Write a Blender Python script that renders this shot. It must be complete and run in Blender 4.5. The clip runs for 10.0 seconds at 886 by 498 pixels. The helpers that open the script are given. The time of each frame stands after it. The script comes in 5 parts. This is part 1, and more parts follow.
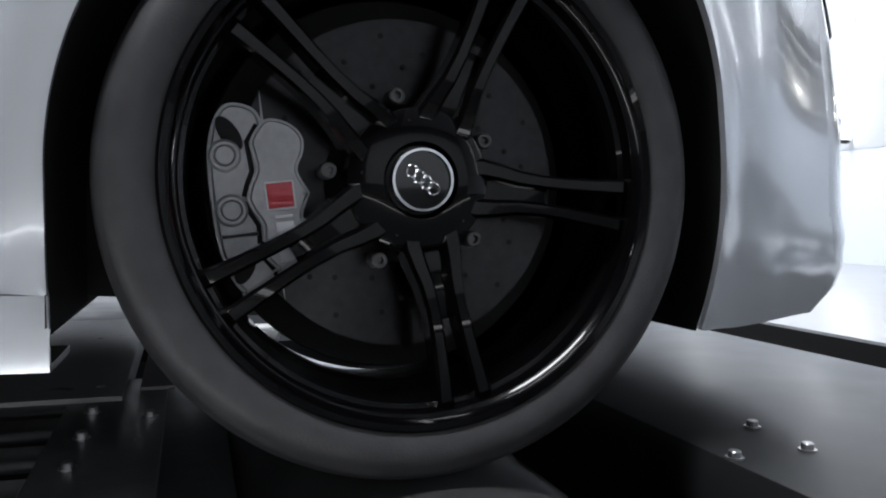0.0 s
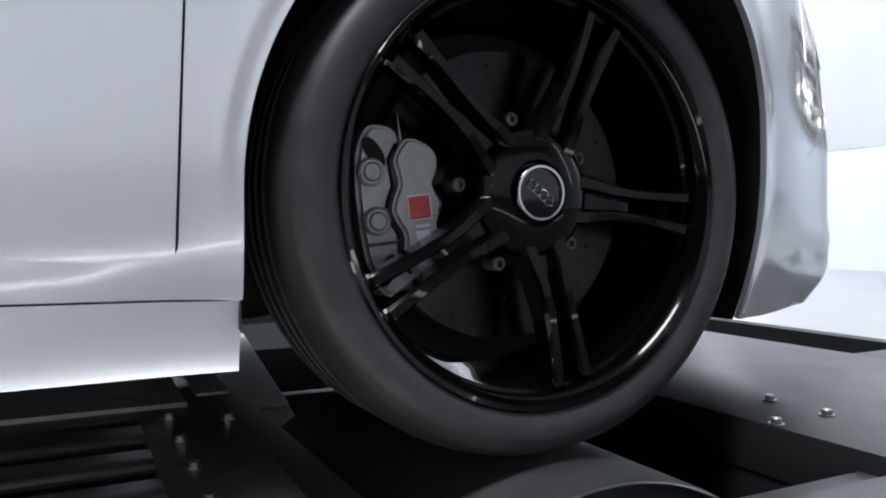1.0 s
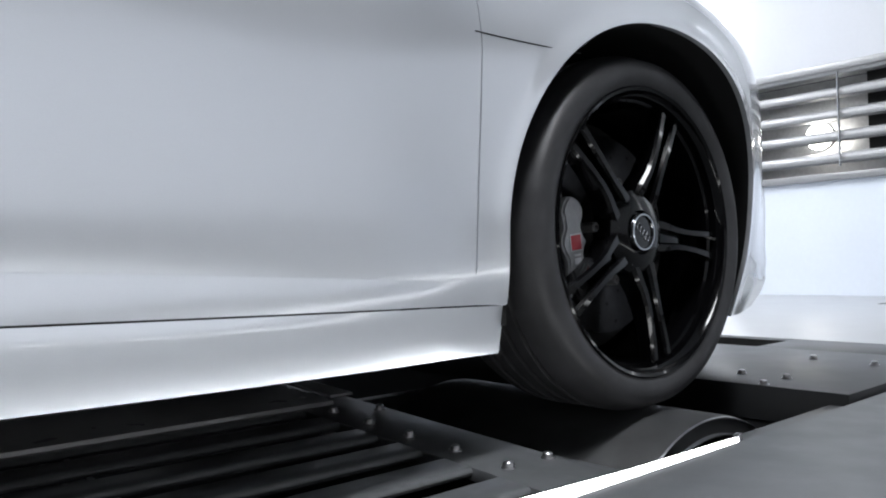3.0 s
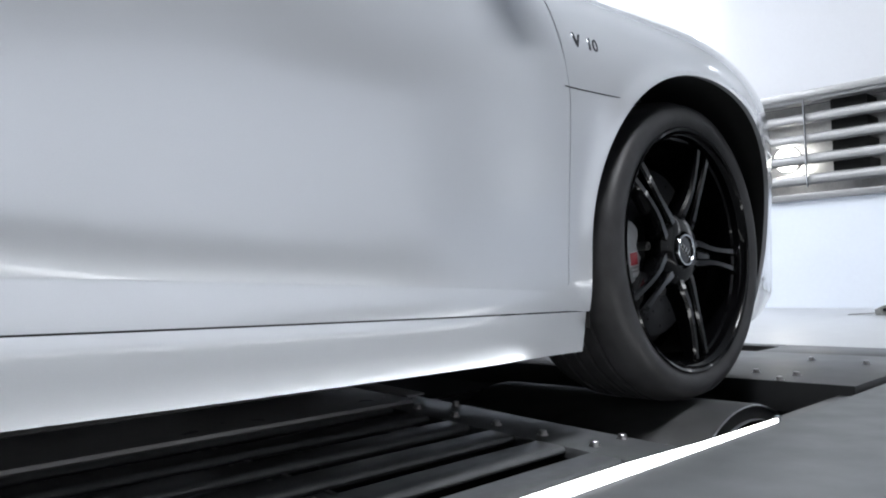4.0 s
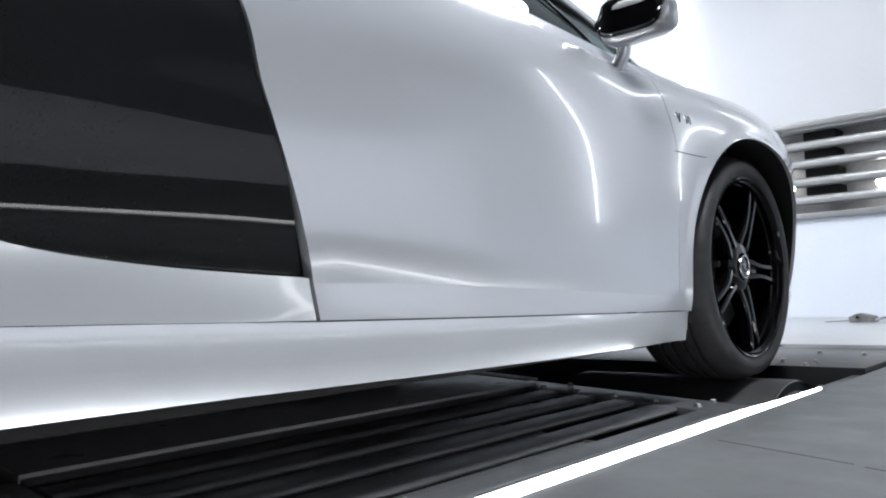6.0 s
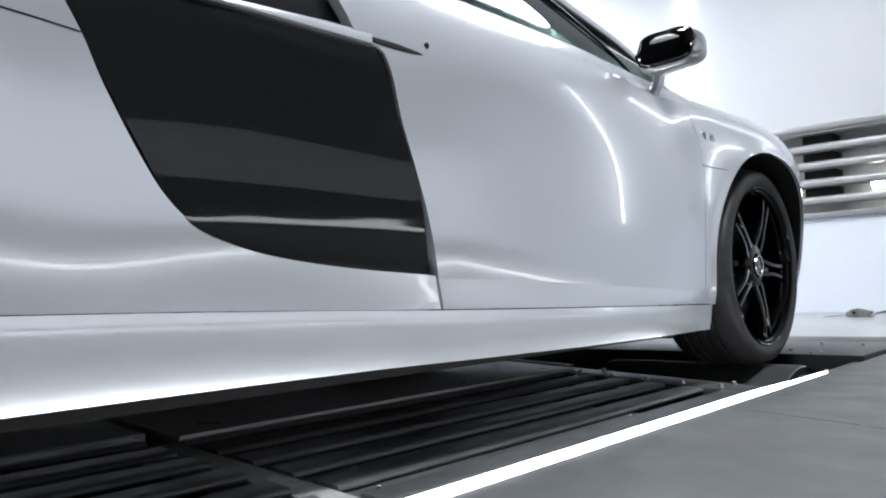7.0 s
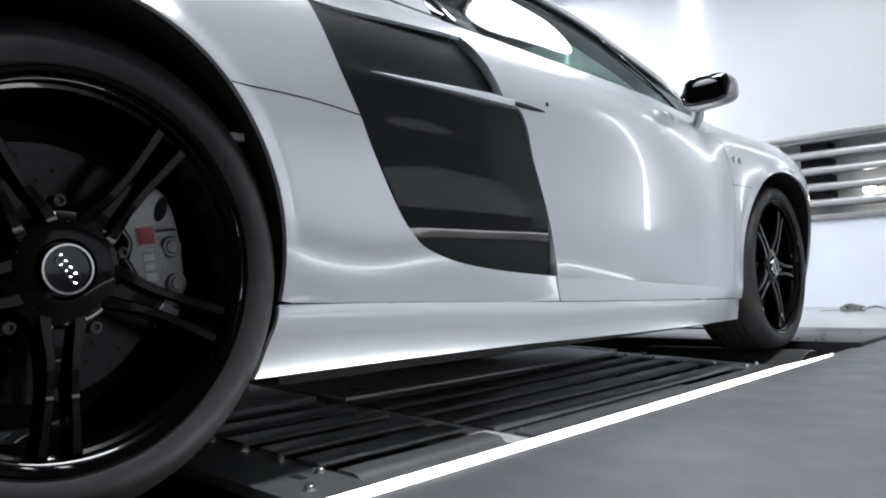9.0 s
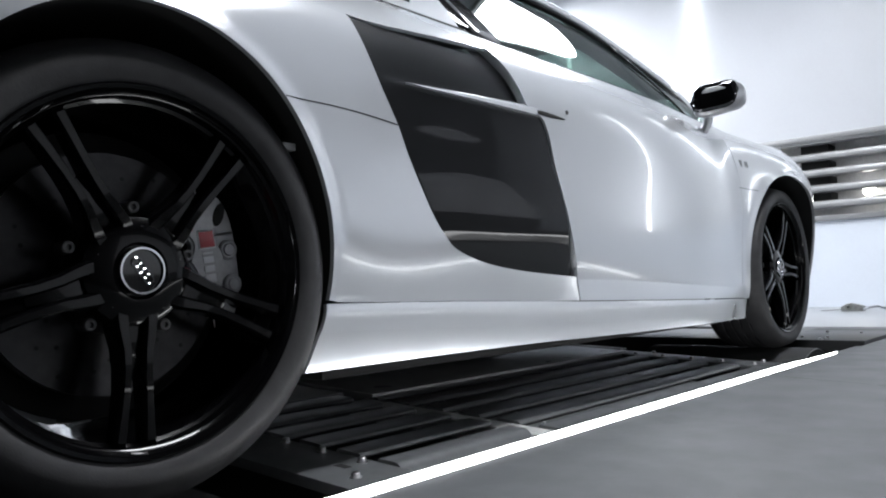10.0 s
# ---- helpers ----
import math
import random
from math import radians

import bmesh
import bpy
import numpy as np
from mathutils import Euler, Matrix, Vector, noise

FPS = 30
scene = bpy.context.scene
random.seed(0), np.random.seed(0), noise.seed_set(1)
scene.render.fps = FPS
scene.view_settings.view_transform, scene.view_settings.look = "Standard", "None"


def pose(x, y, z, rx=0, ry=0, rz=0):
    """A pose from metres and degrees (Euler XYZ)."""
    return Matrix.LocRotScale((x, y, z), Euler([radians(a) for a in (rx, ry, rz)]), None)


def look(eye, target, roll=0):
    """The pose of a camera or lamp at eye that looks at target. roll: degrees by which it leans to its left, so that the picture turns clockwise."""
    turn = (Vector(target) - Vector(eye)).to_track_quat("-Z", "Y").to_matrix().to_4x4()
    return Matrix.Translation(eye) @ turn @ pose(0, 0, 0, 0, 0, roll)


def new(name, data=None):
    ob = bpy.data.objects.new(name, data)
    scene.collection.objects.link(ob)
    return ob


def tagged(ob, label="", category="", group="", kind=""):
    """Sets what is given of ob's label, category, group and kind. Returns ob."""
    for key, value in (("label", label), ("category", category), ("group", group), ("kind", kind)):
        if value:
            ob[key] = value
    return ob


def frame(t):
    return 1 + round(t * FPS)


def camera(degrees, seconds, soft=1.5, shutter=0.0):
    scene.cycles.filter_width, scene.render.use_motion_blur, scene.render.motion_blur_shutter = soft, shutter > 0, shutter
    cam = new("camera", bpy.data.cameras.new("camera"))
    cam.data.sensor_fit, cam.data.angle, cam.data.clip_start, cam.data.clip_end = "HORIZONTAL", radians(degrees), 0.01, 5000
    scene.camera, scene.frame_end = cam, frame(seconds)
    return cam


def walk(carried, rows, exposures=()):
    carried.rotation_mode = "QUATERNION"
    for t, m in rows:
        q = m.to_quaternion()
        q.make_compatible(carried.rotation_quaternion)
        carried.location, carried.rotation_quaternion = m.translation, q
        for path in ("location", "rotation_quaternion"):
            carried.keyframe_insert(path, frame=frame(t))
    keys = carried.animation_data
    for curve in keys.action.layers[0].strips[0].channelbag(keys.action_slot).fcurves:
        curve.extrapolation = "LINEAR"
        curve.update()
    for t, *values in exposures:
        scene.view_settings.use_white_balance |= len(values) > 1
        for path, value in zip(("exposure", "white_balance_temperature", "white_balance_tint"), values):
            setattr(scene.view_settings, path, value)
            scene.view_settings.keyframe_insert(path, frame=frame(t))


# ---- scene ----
cam = camera(59.6, 10.0, soft=2.0)
PATH = [
    (0, (-0.22, -0.718, 0.284), (0.393, 1.185, 0.209), 0.4),
    (0.5, (-0.369, -0.716, 0.283), (0.389, 1.134, 0.225), 0.0),
    (1, (-0.512, -0.72, 0.283), (0.388, 1.065, 0.231), -0.3),
    (1.5, (-0.668, -0.727, 0.278), (0.377, 0.978, 0.24), -0.8),
    (2, (-0.833, -0.736, 0.278), (0.335, 0.887, 0.259), -1.0),
    (3.5, (-1.336, -0.769, 0.277), (0.018, 0.702, 0.34), -1.7),
    (4, (-1.498, -0.772, 0.276), (-0.11, 0.665, 0.359), -1.9),
    (4.5, (-1.67, -0.772, 0.284), (-0.249, 0.632, 0.374), -1.8),
    (5, (-1.846, -0.78, 0.278), (-0.403, 0.6, 0.385), -2.0),
    (5.5, (-2.024, -0.79, 0.277), (-0.563, 0.57, 0.395), -2.1),
    (6.8, (-2.456, -0.881, 0.27), (-0.989, 0.473, 0.392), -2.2),
    (7, (-2.522, -0.886, 0.276), (-1.048, 0.46, 0.388), -2.1),
    (7.5, (-2.68, -0.905, 0.274), (-1.195, 0.43, 0.388), -2.2),
    (8, (-2.834, -0.929, 0.282), (-1.344, 0.4, 0.392), -2.1),
    (8.5, (-2.974, -0.965, 0.28), (-1.485, 0.365, 0.39), -2.1),
    (9, (-3.068, -0.981, 0.29), (-1.575, 0.347, 0.387), -1.9),
    (9.5, (-3.138, -0.99, 0.291), (-1.644, 0.336, 0.389), -2.0),
    (10, (-3.174, -0.987, 0.29), (-1.678, 0.337, 0.39), -2.0),
]
walk(cam, [(t, look(eye, target, roll)) for t, eye, target, roll in PATH])

# ---- world and light ----
world = bpy.data.worlds.new("studio_air")
world.use_nodes = True
world.node_tree.nodes["Background"].inputs[0].default_value = (0.75, 0.82, 0.95, 1)
world.node_tree.nodes["Background"].inputs[1].default_value = 0.05
scene.world = world
scene.view_settings.exposure = 0.36
TUBE_POWER, STRIP_POWER, PANEL_POWER, LAMP_POWER = 6.4, 8.5, 23.5, 14.0

# ---- materials ----
def material(name, base, rough=0.5, metal=0.0, coat=0.0, coat_ior=1.5, spec=0.5, grain=0.0, scale=40.0, bump=0.0, bump_scale=200.0, rough_var=0.0, big=0.0, big_scale=2.5):
    """A principled surface with colour variation at two scales, roughness variation and fine relief."""
    m = bpy.data.materials.new(name)
    m.use_nodes = True
    t = m.node_tree
    b = t.nodes["Principled BSDF"]
    b.inputs["Roughness"].default_value = rough
    b.inputs["Metallic"].default_value = metal
    b.inputs["Coat Weight"].default_value = coat
    b.inputs["Coat Roughness"].default_value = 0.02
    b.inputs["Coat IOR"].default_value = coat_ior
    b.inputs["Specular IOR Level"].default_value = spec
    b.inputs["Base Color"].default_value = (*base, 1)
    co = t.nodes.new("ShaderNodeTexCoord")
    def noise_node(sc, detail=4.0):
        n = t.nodes.new("ShaderNodeTexNoise")
        n.inputs["Scale"].default_value = sc
        n.inputs["Detail"].default_value = detail
        t.links.new(co.outputs["Object"], n.inputs["Vector"])
        return n
    col = None
    for amount, sc in ((big, big_scale), (grain, scale)):
        if amount <= 0:
            continue
        n = noise_node(sc)
        mix = t.nodes.new("ShaderNodeMix")
        mix.data_type = "RGBA"
        mix.blend_type = "MULTIPLY"
        mix.inputs["Factor"].default_value = 1.0
        ramp = t.nodes.new("ShaderNodeMapRange")
        ramp.inputs["From Min"].default_value, ramp.inputs["From Max"].default_value = 0.3, 0.7
        ramp.inputs["To Min"].default_value, ramp.inputs["To Max"].default_value = 1 - amount, 1 + amount
        t.links.new(n.outputs["Fac"], ramp.inputs["Value"])
        if col is None:
            mix.inputs["A"].default_value = (*base, 1)
        else:
            t.links.new(col, mix.inputs["A"])
        t.links.new(ramp.outputs["Result"], mix.inputs["B"])
        col = mix.outputs["Result"]
    if col is not None:
        t.links.new(col, b.inputs["Base Color"])
    if rough_var > 0:
        n = noise_node(9.0, 6.0)
        ramp = t.nodes.new("ShaderNodeMapRange")
        ramp.inputs["From Min"].default_value, ramp.inputs["From Max"].default_value = 0.3, 0.7
        ramp.inputs["To Min"].default_value, ramp.inputs["To Max"].default_value = max(0.02, rough - rough_var), rough + rough_var
        t.links.new(n.outputs["Fac"], ramp.inputs["Value"])
        t.links.new(ramp.outputs["Result"], b.inputs["Roughness"])
    if bump > 0:
        n = noise_node(bump_scale, 3.0)
        bp = t.nodes.new("ShaderNodeBump")
        bp.inputs["Strength"].default_value = bump
        bp.inputs["Distance"].default_value = 0.002
        t.links.new(n.outputs["Fac"], bp.inputs["Height"])
        t.links.new(bp.outputs["Normal"], b.inputs["Normal"])
    return m


def glow(name, colour, power):
    m = bpy.data.materials.new(name)
    m.use_nodes = True
    b = m.node_tree.nodes["Principled BSDF"]
    b.inputs["Base Color"].default_value = (0.9, 0.9, 0.9, 1)
    b.inputs["Emission Color"].default_value = (*colour, 1)
    b.inputs["Emission Strength"].default_value = power
    return m


PAINT = material("white_paint", (0.76, 0.79, 0.826), 0.18, 0.48, 1.0, coat_ior=1.5, spec=0.3, grain=0.015, scale=900, big=0.01)
GRAPHITE = material("graphite_gloss", (0.006, 0.0065, 0.0075), 0.35, 0.0, 1.0, spec=0.1, grain=0.2, scale=600)
RUBBER = material("tyre_rubber", (0.034, 0.034, 0.036), 0.52, spec=0.45, grain=0.2, scale=30, bump=0.15, bump_scale=300, rough_var=0.1)
RIM = material("black_rim", (0.0015, 0.0015, 0.0018), 0.2, 0.0, 1.0, coat_ior=1.28, spec=0.1, grain=0.1)
MIRROR = material("mirror_glass", (0.22, 0.22, 0.23), 0.03, 1.0)
CHROME = material("chrome", (0.75, 0.76, 0.78), 0.12, 1.0)
SATIN = material("satin_silver", (0.55, 0.56, 0.58), 0.28, 0.8, 0.3, grain=0.02)
BADGE = material("dark_chrome", (0.16, 0.165, 0.175), 0.2, 1.0)
DISC = material("brake_steel", (0.032, 0.032, 0.034), 0.22, 1.0, grain=0.15, scale=70, rough_var=0.1)
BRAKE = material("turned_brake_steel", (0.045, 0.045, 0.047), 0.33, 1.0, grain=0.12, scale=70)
_turned = BRAKE.node_tree.nodes.new("ShaderNodeTangent")
_turned.direction_type, _turned.axis = "RADIAL", "Y"
BRAKE.node_tree.links.new(_turned.outputs["Tangent"], BRAKE.node_tree.nodes["Principled BSDF"].inputs["Tangent"])
BRAKE.node_tree.nodes["Principled BSDF"].inputs["Anisotropic"].default_value = 0.95
BRAKE.node_tree.nodes["Principled BSDF"].inputs["Anisotropic Rotation"].default_value = 0.25
CALIPER = material("caliper_paint", (0.36, 0.365, 0.375), 0.4, 0.3, 0.3, grain=0.08, scale=120, bump=0.1)
STUD = material("dull_zinc", (0.11, 0.11, 0.112), 0.4, 0.4, grain=0.1)
STRAP = material("dull_strap_steel", (0.22, 0.225, 0.22), 0.45, 0.6, grain=0.25, scale=60, rough_var=0.1)
WEBBING = material("grey_green_webbing", (0.16, 0.17, 0.15), 0.8, grain=0.3, scale=180, bump=0.3, bump_scale=400)
RED = material("red_enamel", (0.42, 0.006, 0.02), 0.3, 0.0, 0.5, grain=0.05)
SILVER = material("silver_print", (0.62, 0.63, 0.65), 0.35, 0.2, grain=0.04)
PLASTIC = material("black_plastic", (0.008, 0.008, 0.009), 0.45, grain=0.2, bump=0.1)
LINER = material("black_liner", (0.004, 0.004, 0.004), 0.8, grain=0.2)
TRIM = material("black_gloss_trim", (0.006, 0.006, 0.007), 0.1, 0.0, 0.5)
LEATHER = material("dark_leather", (0.012, 0.012, 0.013), 0.5, grain=0.2, bump=0.2)
VINYL = material("grey_platform", (0.074, 0.080, 0.085), 0.5, grain=0.04, scale=250, big=0.05, bump=0.05, bump_scale=600, rough_var=0.07)
PLATE = material("painted_steel_plate", (0.020, 0.021, 0.022), 0.36, 0.0, 0.0, spec=0.4, grain=0.05, scale=20, big=0.05, rough_var=0.02)
FLOOR = material("pale_floor", (0.34, 0.355, 0.37), 0.30, grain=0.02, scale=60, big=0.025, rough_var=0.015)
GRATE = material("dark_steel", (0.085, 0.089, 0.093), 0.36, 0.0, 0.0, grain=0.12, scale=45, big=0.12, rough_var=0.07, bump=0.03)
COVER = material("smooth_dark_sheet", (0.25, 0.252, 0.258), 0.30, 0.0, grain=0.05, scale=30, big=0.10, rough_var=0.03)
JOINT = material("pale_steel_strip", (0.50, 0.51, 0.505), 0.4, 0.2, grain=0.12, scale=60, big=0.15, rough_var=0.08)
LENS = material("clear_lamp_lens", (0.30, 0.31, 0.33), 0.12, 0.4, 1.0, grain=0.25, scale=55)
NEAR_WALL = material("pale_grey_wall", (0.74, 0.755, 0.78), 0.6, grain=0.03, big=0.05)
ROLLER = material("roller_rubber", (0.034, 0.035, 0.036), 0.5, 0.0, spec=0.35, grain=0.3, scale=18, rough_var=0.1, bump=0.08)
ROLLER_STEEL = material("roller_steel", (0.35, 0.35, 0.36), 0.3, 1.0, grain=0.1)
BOLT = material("zinc_bolt", (0.45, 0.45, 0.46), 0.3, 1.0, grain=0.15, scale=200)
# near-black colour carries the shade down in the pit and recess
PIT = material("pit_shade_black", (0.008, 0.008, 0.009), 0.7, grain=0.3)
WALL = material("white_wall", (0.53, 0.55, 0.58), 0.45, grain=0.01, scale=40, big=0.015)
DARK_WALL = material("dark_grey_wall", (0.05, 0.052, 0.055), 0.6, grain=0.05, big=0.05)
DADO = material("gloss_white_panel", (0.70, 0.75, 0.82), 0.16, grain=0.01, big=0.02)
CEILING = material("ceiling_grey", (0.04, 0.041, 0.042), 0.7, grain=0.02)
ALU = material("brushed_aluminium", (0.29, 0.295, 0.30), 0.38, 0.5, grain=0.06, scale=60, rough_var=0.08)
DUCT = material("duct_grey", (0.50, 0.50, 0.50), 0.5, 0.3, grain=0.1)
TUBE = glow("tube_glow", (0.93, 0.96, 1.0), TUBE_POWER)
NEAR_STRIP = glow("near_strip_glow", (0.96, 0.98, 1.0), 3.6)
STRIP = glow("strip_glow", (0.96, 0.98, 1.0), STRIP_POWER)
SOFT = glow("panel_glow", (0.93, 0.95, 1.0), PANEL_POWER)
NEAR_SOFT = glow("near_panel_glow", (0.93, 0.95, 1.0), 1.75 * PANEL_POWER)
LAMP = glow("lamp_glow", (1.0, 0.98, 0.92), LAMP_POWER)

GLASS = bpy.data.materials.new("tinted_glass")
GLASS.use_nodes = True
_t = GLASS.node_tree
_t.nodes.clear()
_o = _t.nodes.new("ShaderNodeOutputMaterial")
_m = _t.nodes.new("ShaderNodeMixShader")
_g = _t.nodes.new("ShaderNodeBsdfGlossy")
_g.inputs["Roughness"].default_value = 0.01
_p = _t.nodes.new("ShaderNodeBsdfTransparent")
_p.inputs["Color"].default_value = (0.50, 0.57, 0.55, 1)
_f = _t.nodes.new("ShaderNodeLayerWeight")
_f.inputs["Blend"].default_value = 0.5
_w = _t.nodes.new("ShaderNodeMath")
_w.operation = "POWER"
_w.inputs[1].default_value = 4.0
_a = _t.nodes.new("ShaderNodeMath")
_a.operation = "MULTIPLY_ADD"
_a.inputs[1].default_value, _a.inputs[2].default_value = 0.42, 0.025
_t.links.new(_f.outputs["Facing"], _w.inputs[0])
_t.links.new(_w.outputs[0], _a.inputs[0])
_t.links.new(_a.outputs[0], _m.inputs[0])
_t.links.new(_p.outputs[0], _m.inputs[1])
_t.links.new(_g.outputs[0], _m.inputs[2])
_t.links.new(_m.outputs[0], _o.inputs[0])


# ---- building helpers ----
def world_of(ob):
    if ob.parent:
        return world_of(ob.parent) @ ob.matrix_parent_inverse @ ob.matrix_basis
    return ob.matrix_basis.copy()


def mesh_of(name, bm, mat, smooth=True, angle=35):
    me = bpy.data.meshes.new(name)
    bmesh.ops.recalc_face_normals(bm, faces=bm.faces)
    if smooth:
        for f in bm.faces:
            f.smooth = True
        for e in bm.edges:
            if len(e.link_faces) == 2 and e.calc_face_angle(0) > radians(angle):
                e.smooth = False
    bm.to_mesh(me)
    bm.free()
    me.materials.append(mat)
    return me


def put(name, me, parent=None, m=None):
    """Links an object on a ready mesh, in place, under a parent."""
    ob = new(name, me)
    if parent:
        ob.parent = parent
        ob.matrix_parent_inverse = world_of(parent).inverted()
    if m is not None:
        ob.matrix_basis = m
    return ob


def part(name, bm, mat, parent=None, label="", smooth=True, angle=35):
    ob = put(name, mesh_of(name, bm, mat, smooth, angle), parent)
    if label:
        ob["label"] = label
    return ob


def thing(name, at, label, category, group="", kind=""):
    ob = new(name)
    ob.empty_display_size = 0.1
    ob.matrix_basis = Matrix.Translation(at)
    return tagged(ob, label, category, group, kind)


def box(bm, x0, x1, y0, y1, z0, z1, bevel=0.0, segments=2):
    r = bmesh.ops.create_cube(bm, size=1, matrix=Matrix.LocRotScale(((x0 + x1) / 2, (y0 + y1) / 2, (z0 + z1) / 2), None, (abs(x1 - x0), abs(y1 - y0), abs(z1 - z0))))
    if bevel > 0:
        es = list({e for v in r["verts"] for e in v.link_edges})
        bmesh.ops.bevel(bm, geom=es, offset=bevel, segments=segments, affect="EDGES", profile=0.6)
    return bm


def boxed(*a, **k):
    return box(bmesh.new(), *a, **k)


def lathe(bm, profile, n=64, axis="y", close=False):
    """Turns (along, radius) points round the y axis."""
    rings = []
    for a, r in profile:
        rings.append([bm.verts.new((r * math.cos(2 * math.pi * i / n), a, r * math.sin(2 * math.pi * i / n))) for i in range(n)])
    pairs = list(zip(rings, rings[1:])) + ([(rings[-1], rings[0])] if close else [])
    for p, q in pairs:
        for i in range(n):
            bm.faces.new((p[i], p[(i + 1) % n], q[(i + 1) % n], q[i]))
    return rings


def cap(bm, ring):
    bm.faces.new(ring)


def tube(bm, path, radius, n=10):
    """A round rod along a list of points."""
    pts = [Vector(p) for p in path]
    rings = []
    for i, p in enumerate(pts):
        d = (pts[min(i + 1, len(pts) - 1)] - pts[max(i - 1, 0)]).normalized()
        u = d.orthogonal().normalized() if i == 0 else (u - d * u.dot(d)).normalized()
        w = d.cross(u)
        rings.append([bm.verts.new(p + radius * (math.cos(2 * math.pi * k / n) * u + math.sin(2 * math.pi * k / n) * w)) for k in range(n)])
    for a, b in zip(rings, rings[1:]):
        for k in range(n):
            bm.faces.new((a[k], a[(k + 1) % n], b[(k + 1) % n], b[k]))
    bm.faces.new(rings[0][::-1])
    bm.faces.new(rings[-1])
    return bm


def sheet(bm, rows):
    """Joins rows of points into a surface."""
    vs = [[bm.verts.new(p) for p in r] for r in rows]
    for a, b in zip(vs, vs[1:]):
        for i in range(len(a) - 1):
            bm.faces.new((a[i], a[i + 1], b[i + 1], b[i]))
    return vs


def pchip(xs, ys):
    """A smooth curve through knots that never overshoots."""
    xs, ys = [float(v) for v in xs], [float(v) for v in ys]
    n = len(xs)
    h = [xs[i + 1] - xs[i] for i in range(n - 1)]
    d = [(ys[i + 1] - ys[i]) / h[i] for i in range(n - 1)]
    m = [d[0]] + [0.0 if d[i - 1] * d[i] <= 0 else 3 * (h[i - 1] + h[i]) / ((2 * h[i] + h[i - 1]) / d[i - 1] + (h[i] + 2 * h[i - 1]) / d[i]) for i in range(1, n - 1)] + [d[-1]]
    def f(x):
        x = min(max(x, xs[0]), xs[-1])
        i = 0
        while i < n - 2 and x > xs[i + 1]:
            i += 1
        t = (x - xs[i]) / h[i]
        return (2 * t**3 - 3 * t**2 + 1) * ys[i] + (t**3 - 2 * t**2 + t) * h[i] * m[i] + (-2 * t**3 + 3 * t**2) * ys[i + 1] + (t**3 - t**2) * h[i] * m[i + 1]
    return f


def spline(xs, ys):
    """A natural cubic spline: its curvature runs on without steps."""
    xs, ys = [float(v) for v in xs], [float(v) for v in ys]
    n = len(xs)
    h = [xs[i + 1] - xs[i] for i in range(n - 1)]
    a, rhs = np.zeros((n, n)), np.zeros(n)
    a[0, 0] = a[-1, -1] = 1.0
    for i in range(1, n - 1):
        a[i, i - 1], a[i, i], a[i, i + 1] = h[i - 1], 2 * (h[i - 1] + h[i]), h[i]
        rhs[i] = 6 * ((ys[i + 1] - ys[i]) / h[i] - (ys[i] - ys[i - 1]) / h[i - 1])
    m = [float(v) for v in np.linalg.solve(a, rhs)]
    def f(x):
        x = min(max(x, xs[0]), xs[-1])
        i = 0
        while i < n - 2 and x > xs[i + 1]:
            i += 1
        p, q = (xs[i + 1] - x), (x - xs[i])
        return (m[i] * p**3 + m[i + 1] * q**3) / (6 * h[i]) + (ys[i] / h[i] - m[i] * h[i] / 6) * p + (ys[i + 1] / h[i] - m[i + 1] * h[i] / 6) * q
    return f


def smooth_curve(xs, ys):
    """Catmull-Rom through knots."""
    xs, ys = [float(v) for v in xs], [float(v) for v in ys]
    n = len(xs)
    m = [(ys[min(i + 1, n - 1)] - ys[max(i - 1, 0)]) / (xs[min(i + 1, n - 1)] - xs[max(i - 1, 0)]) for i in range(n)]
    def f(x):
        x = min(max(x, xs[0]), xs[-1])
        i = 0
        while i < n - 2 and x > xs[i + 1]:
            i += 1
        h = xs[i + 1] - xs[i]
        t = (x - xs[i]) / h
        return (2 * t**3 - 3 * t**2 + 1) * ys[i] + (t**3 - 2 * t**2 + t) * h * m[i] + (-2 * t**3 + 3 * t**2) * ys[i + 1] + (t**3 - t**2) * h * m[i + 1]
    return f


def polyline(points):
    """Position along a chain of points by share of its length."""
    acc = [0.0]
    for a, b in zip(points, points[1:]):
        acc.append(acc[-1] + math.dist(a, b))
    dims = [smooth_curve(acc, [p[k] for p in points]) for k in range(len(points[0]))]
    return lambda u: tuple(f(u * acc[-1]) for f in dims)


# ---- the room ----
X0, X1, Y0, Y1, ZC = -7.0, 3.95, -4.2, 5.6, 3.4


def structure(name, bm, mat, label, category, smooth=False, angle=35):
    return tagged(part(name, bm, mat, None, label, smooth, angle), label, category, "", "structure")


# walls with thickness; the front wall is pierced by the ventilation grille
LY0, LY1, LZ0, LZ1 = -0.05, 1.95, 0.77, 1.46
bm = boxed(X1, X1 + 0.2, Y0, LY0, LZ0, ZC)
box(bm, X1, X1 + 0.2, LY1, Y1, LZ0, ZC)
box(bm, X1, X1 + 0.2, LY0, LY1, LZ1, ZC)
structure("wall_front", bm, WALL, "smooth white studio wall round the ventilation grille", "wall")
structure("wall_front_dado", boxed(X1 + 0.004, X1 + 0.2, Y0, Y1, -0.02, LZ0), DADO, "glossy white lower wall panel under the grille", "wall")
structure("wall_back", boxed(X0 - 0.2, X0, Y0, Y1, -0.1, ZC), DARK_WALL, "plain dark grey studio wall behind the car", "wall")
structure("wall_near_foot", boxed(X0, X1, Y0 - 0.2, Y0 + 0.03, -0.12, 0.40), DARK_WALL, "dark grey skirting along the foot of the studio wall", "wall")
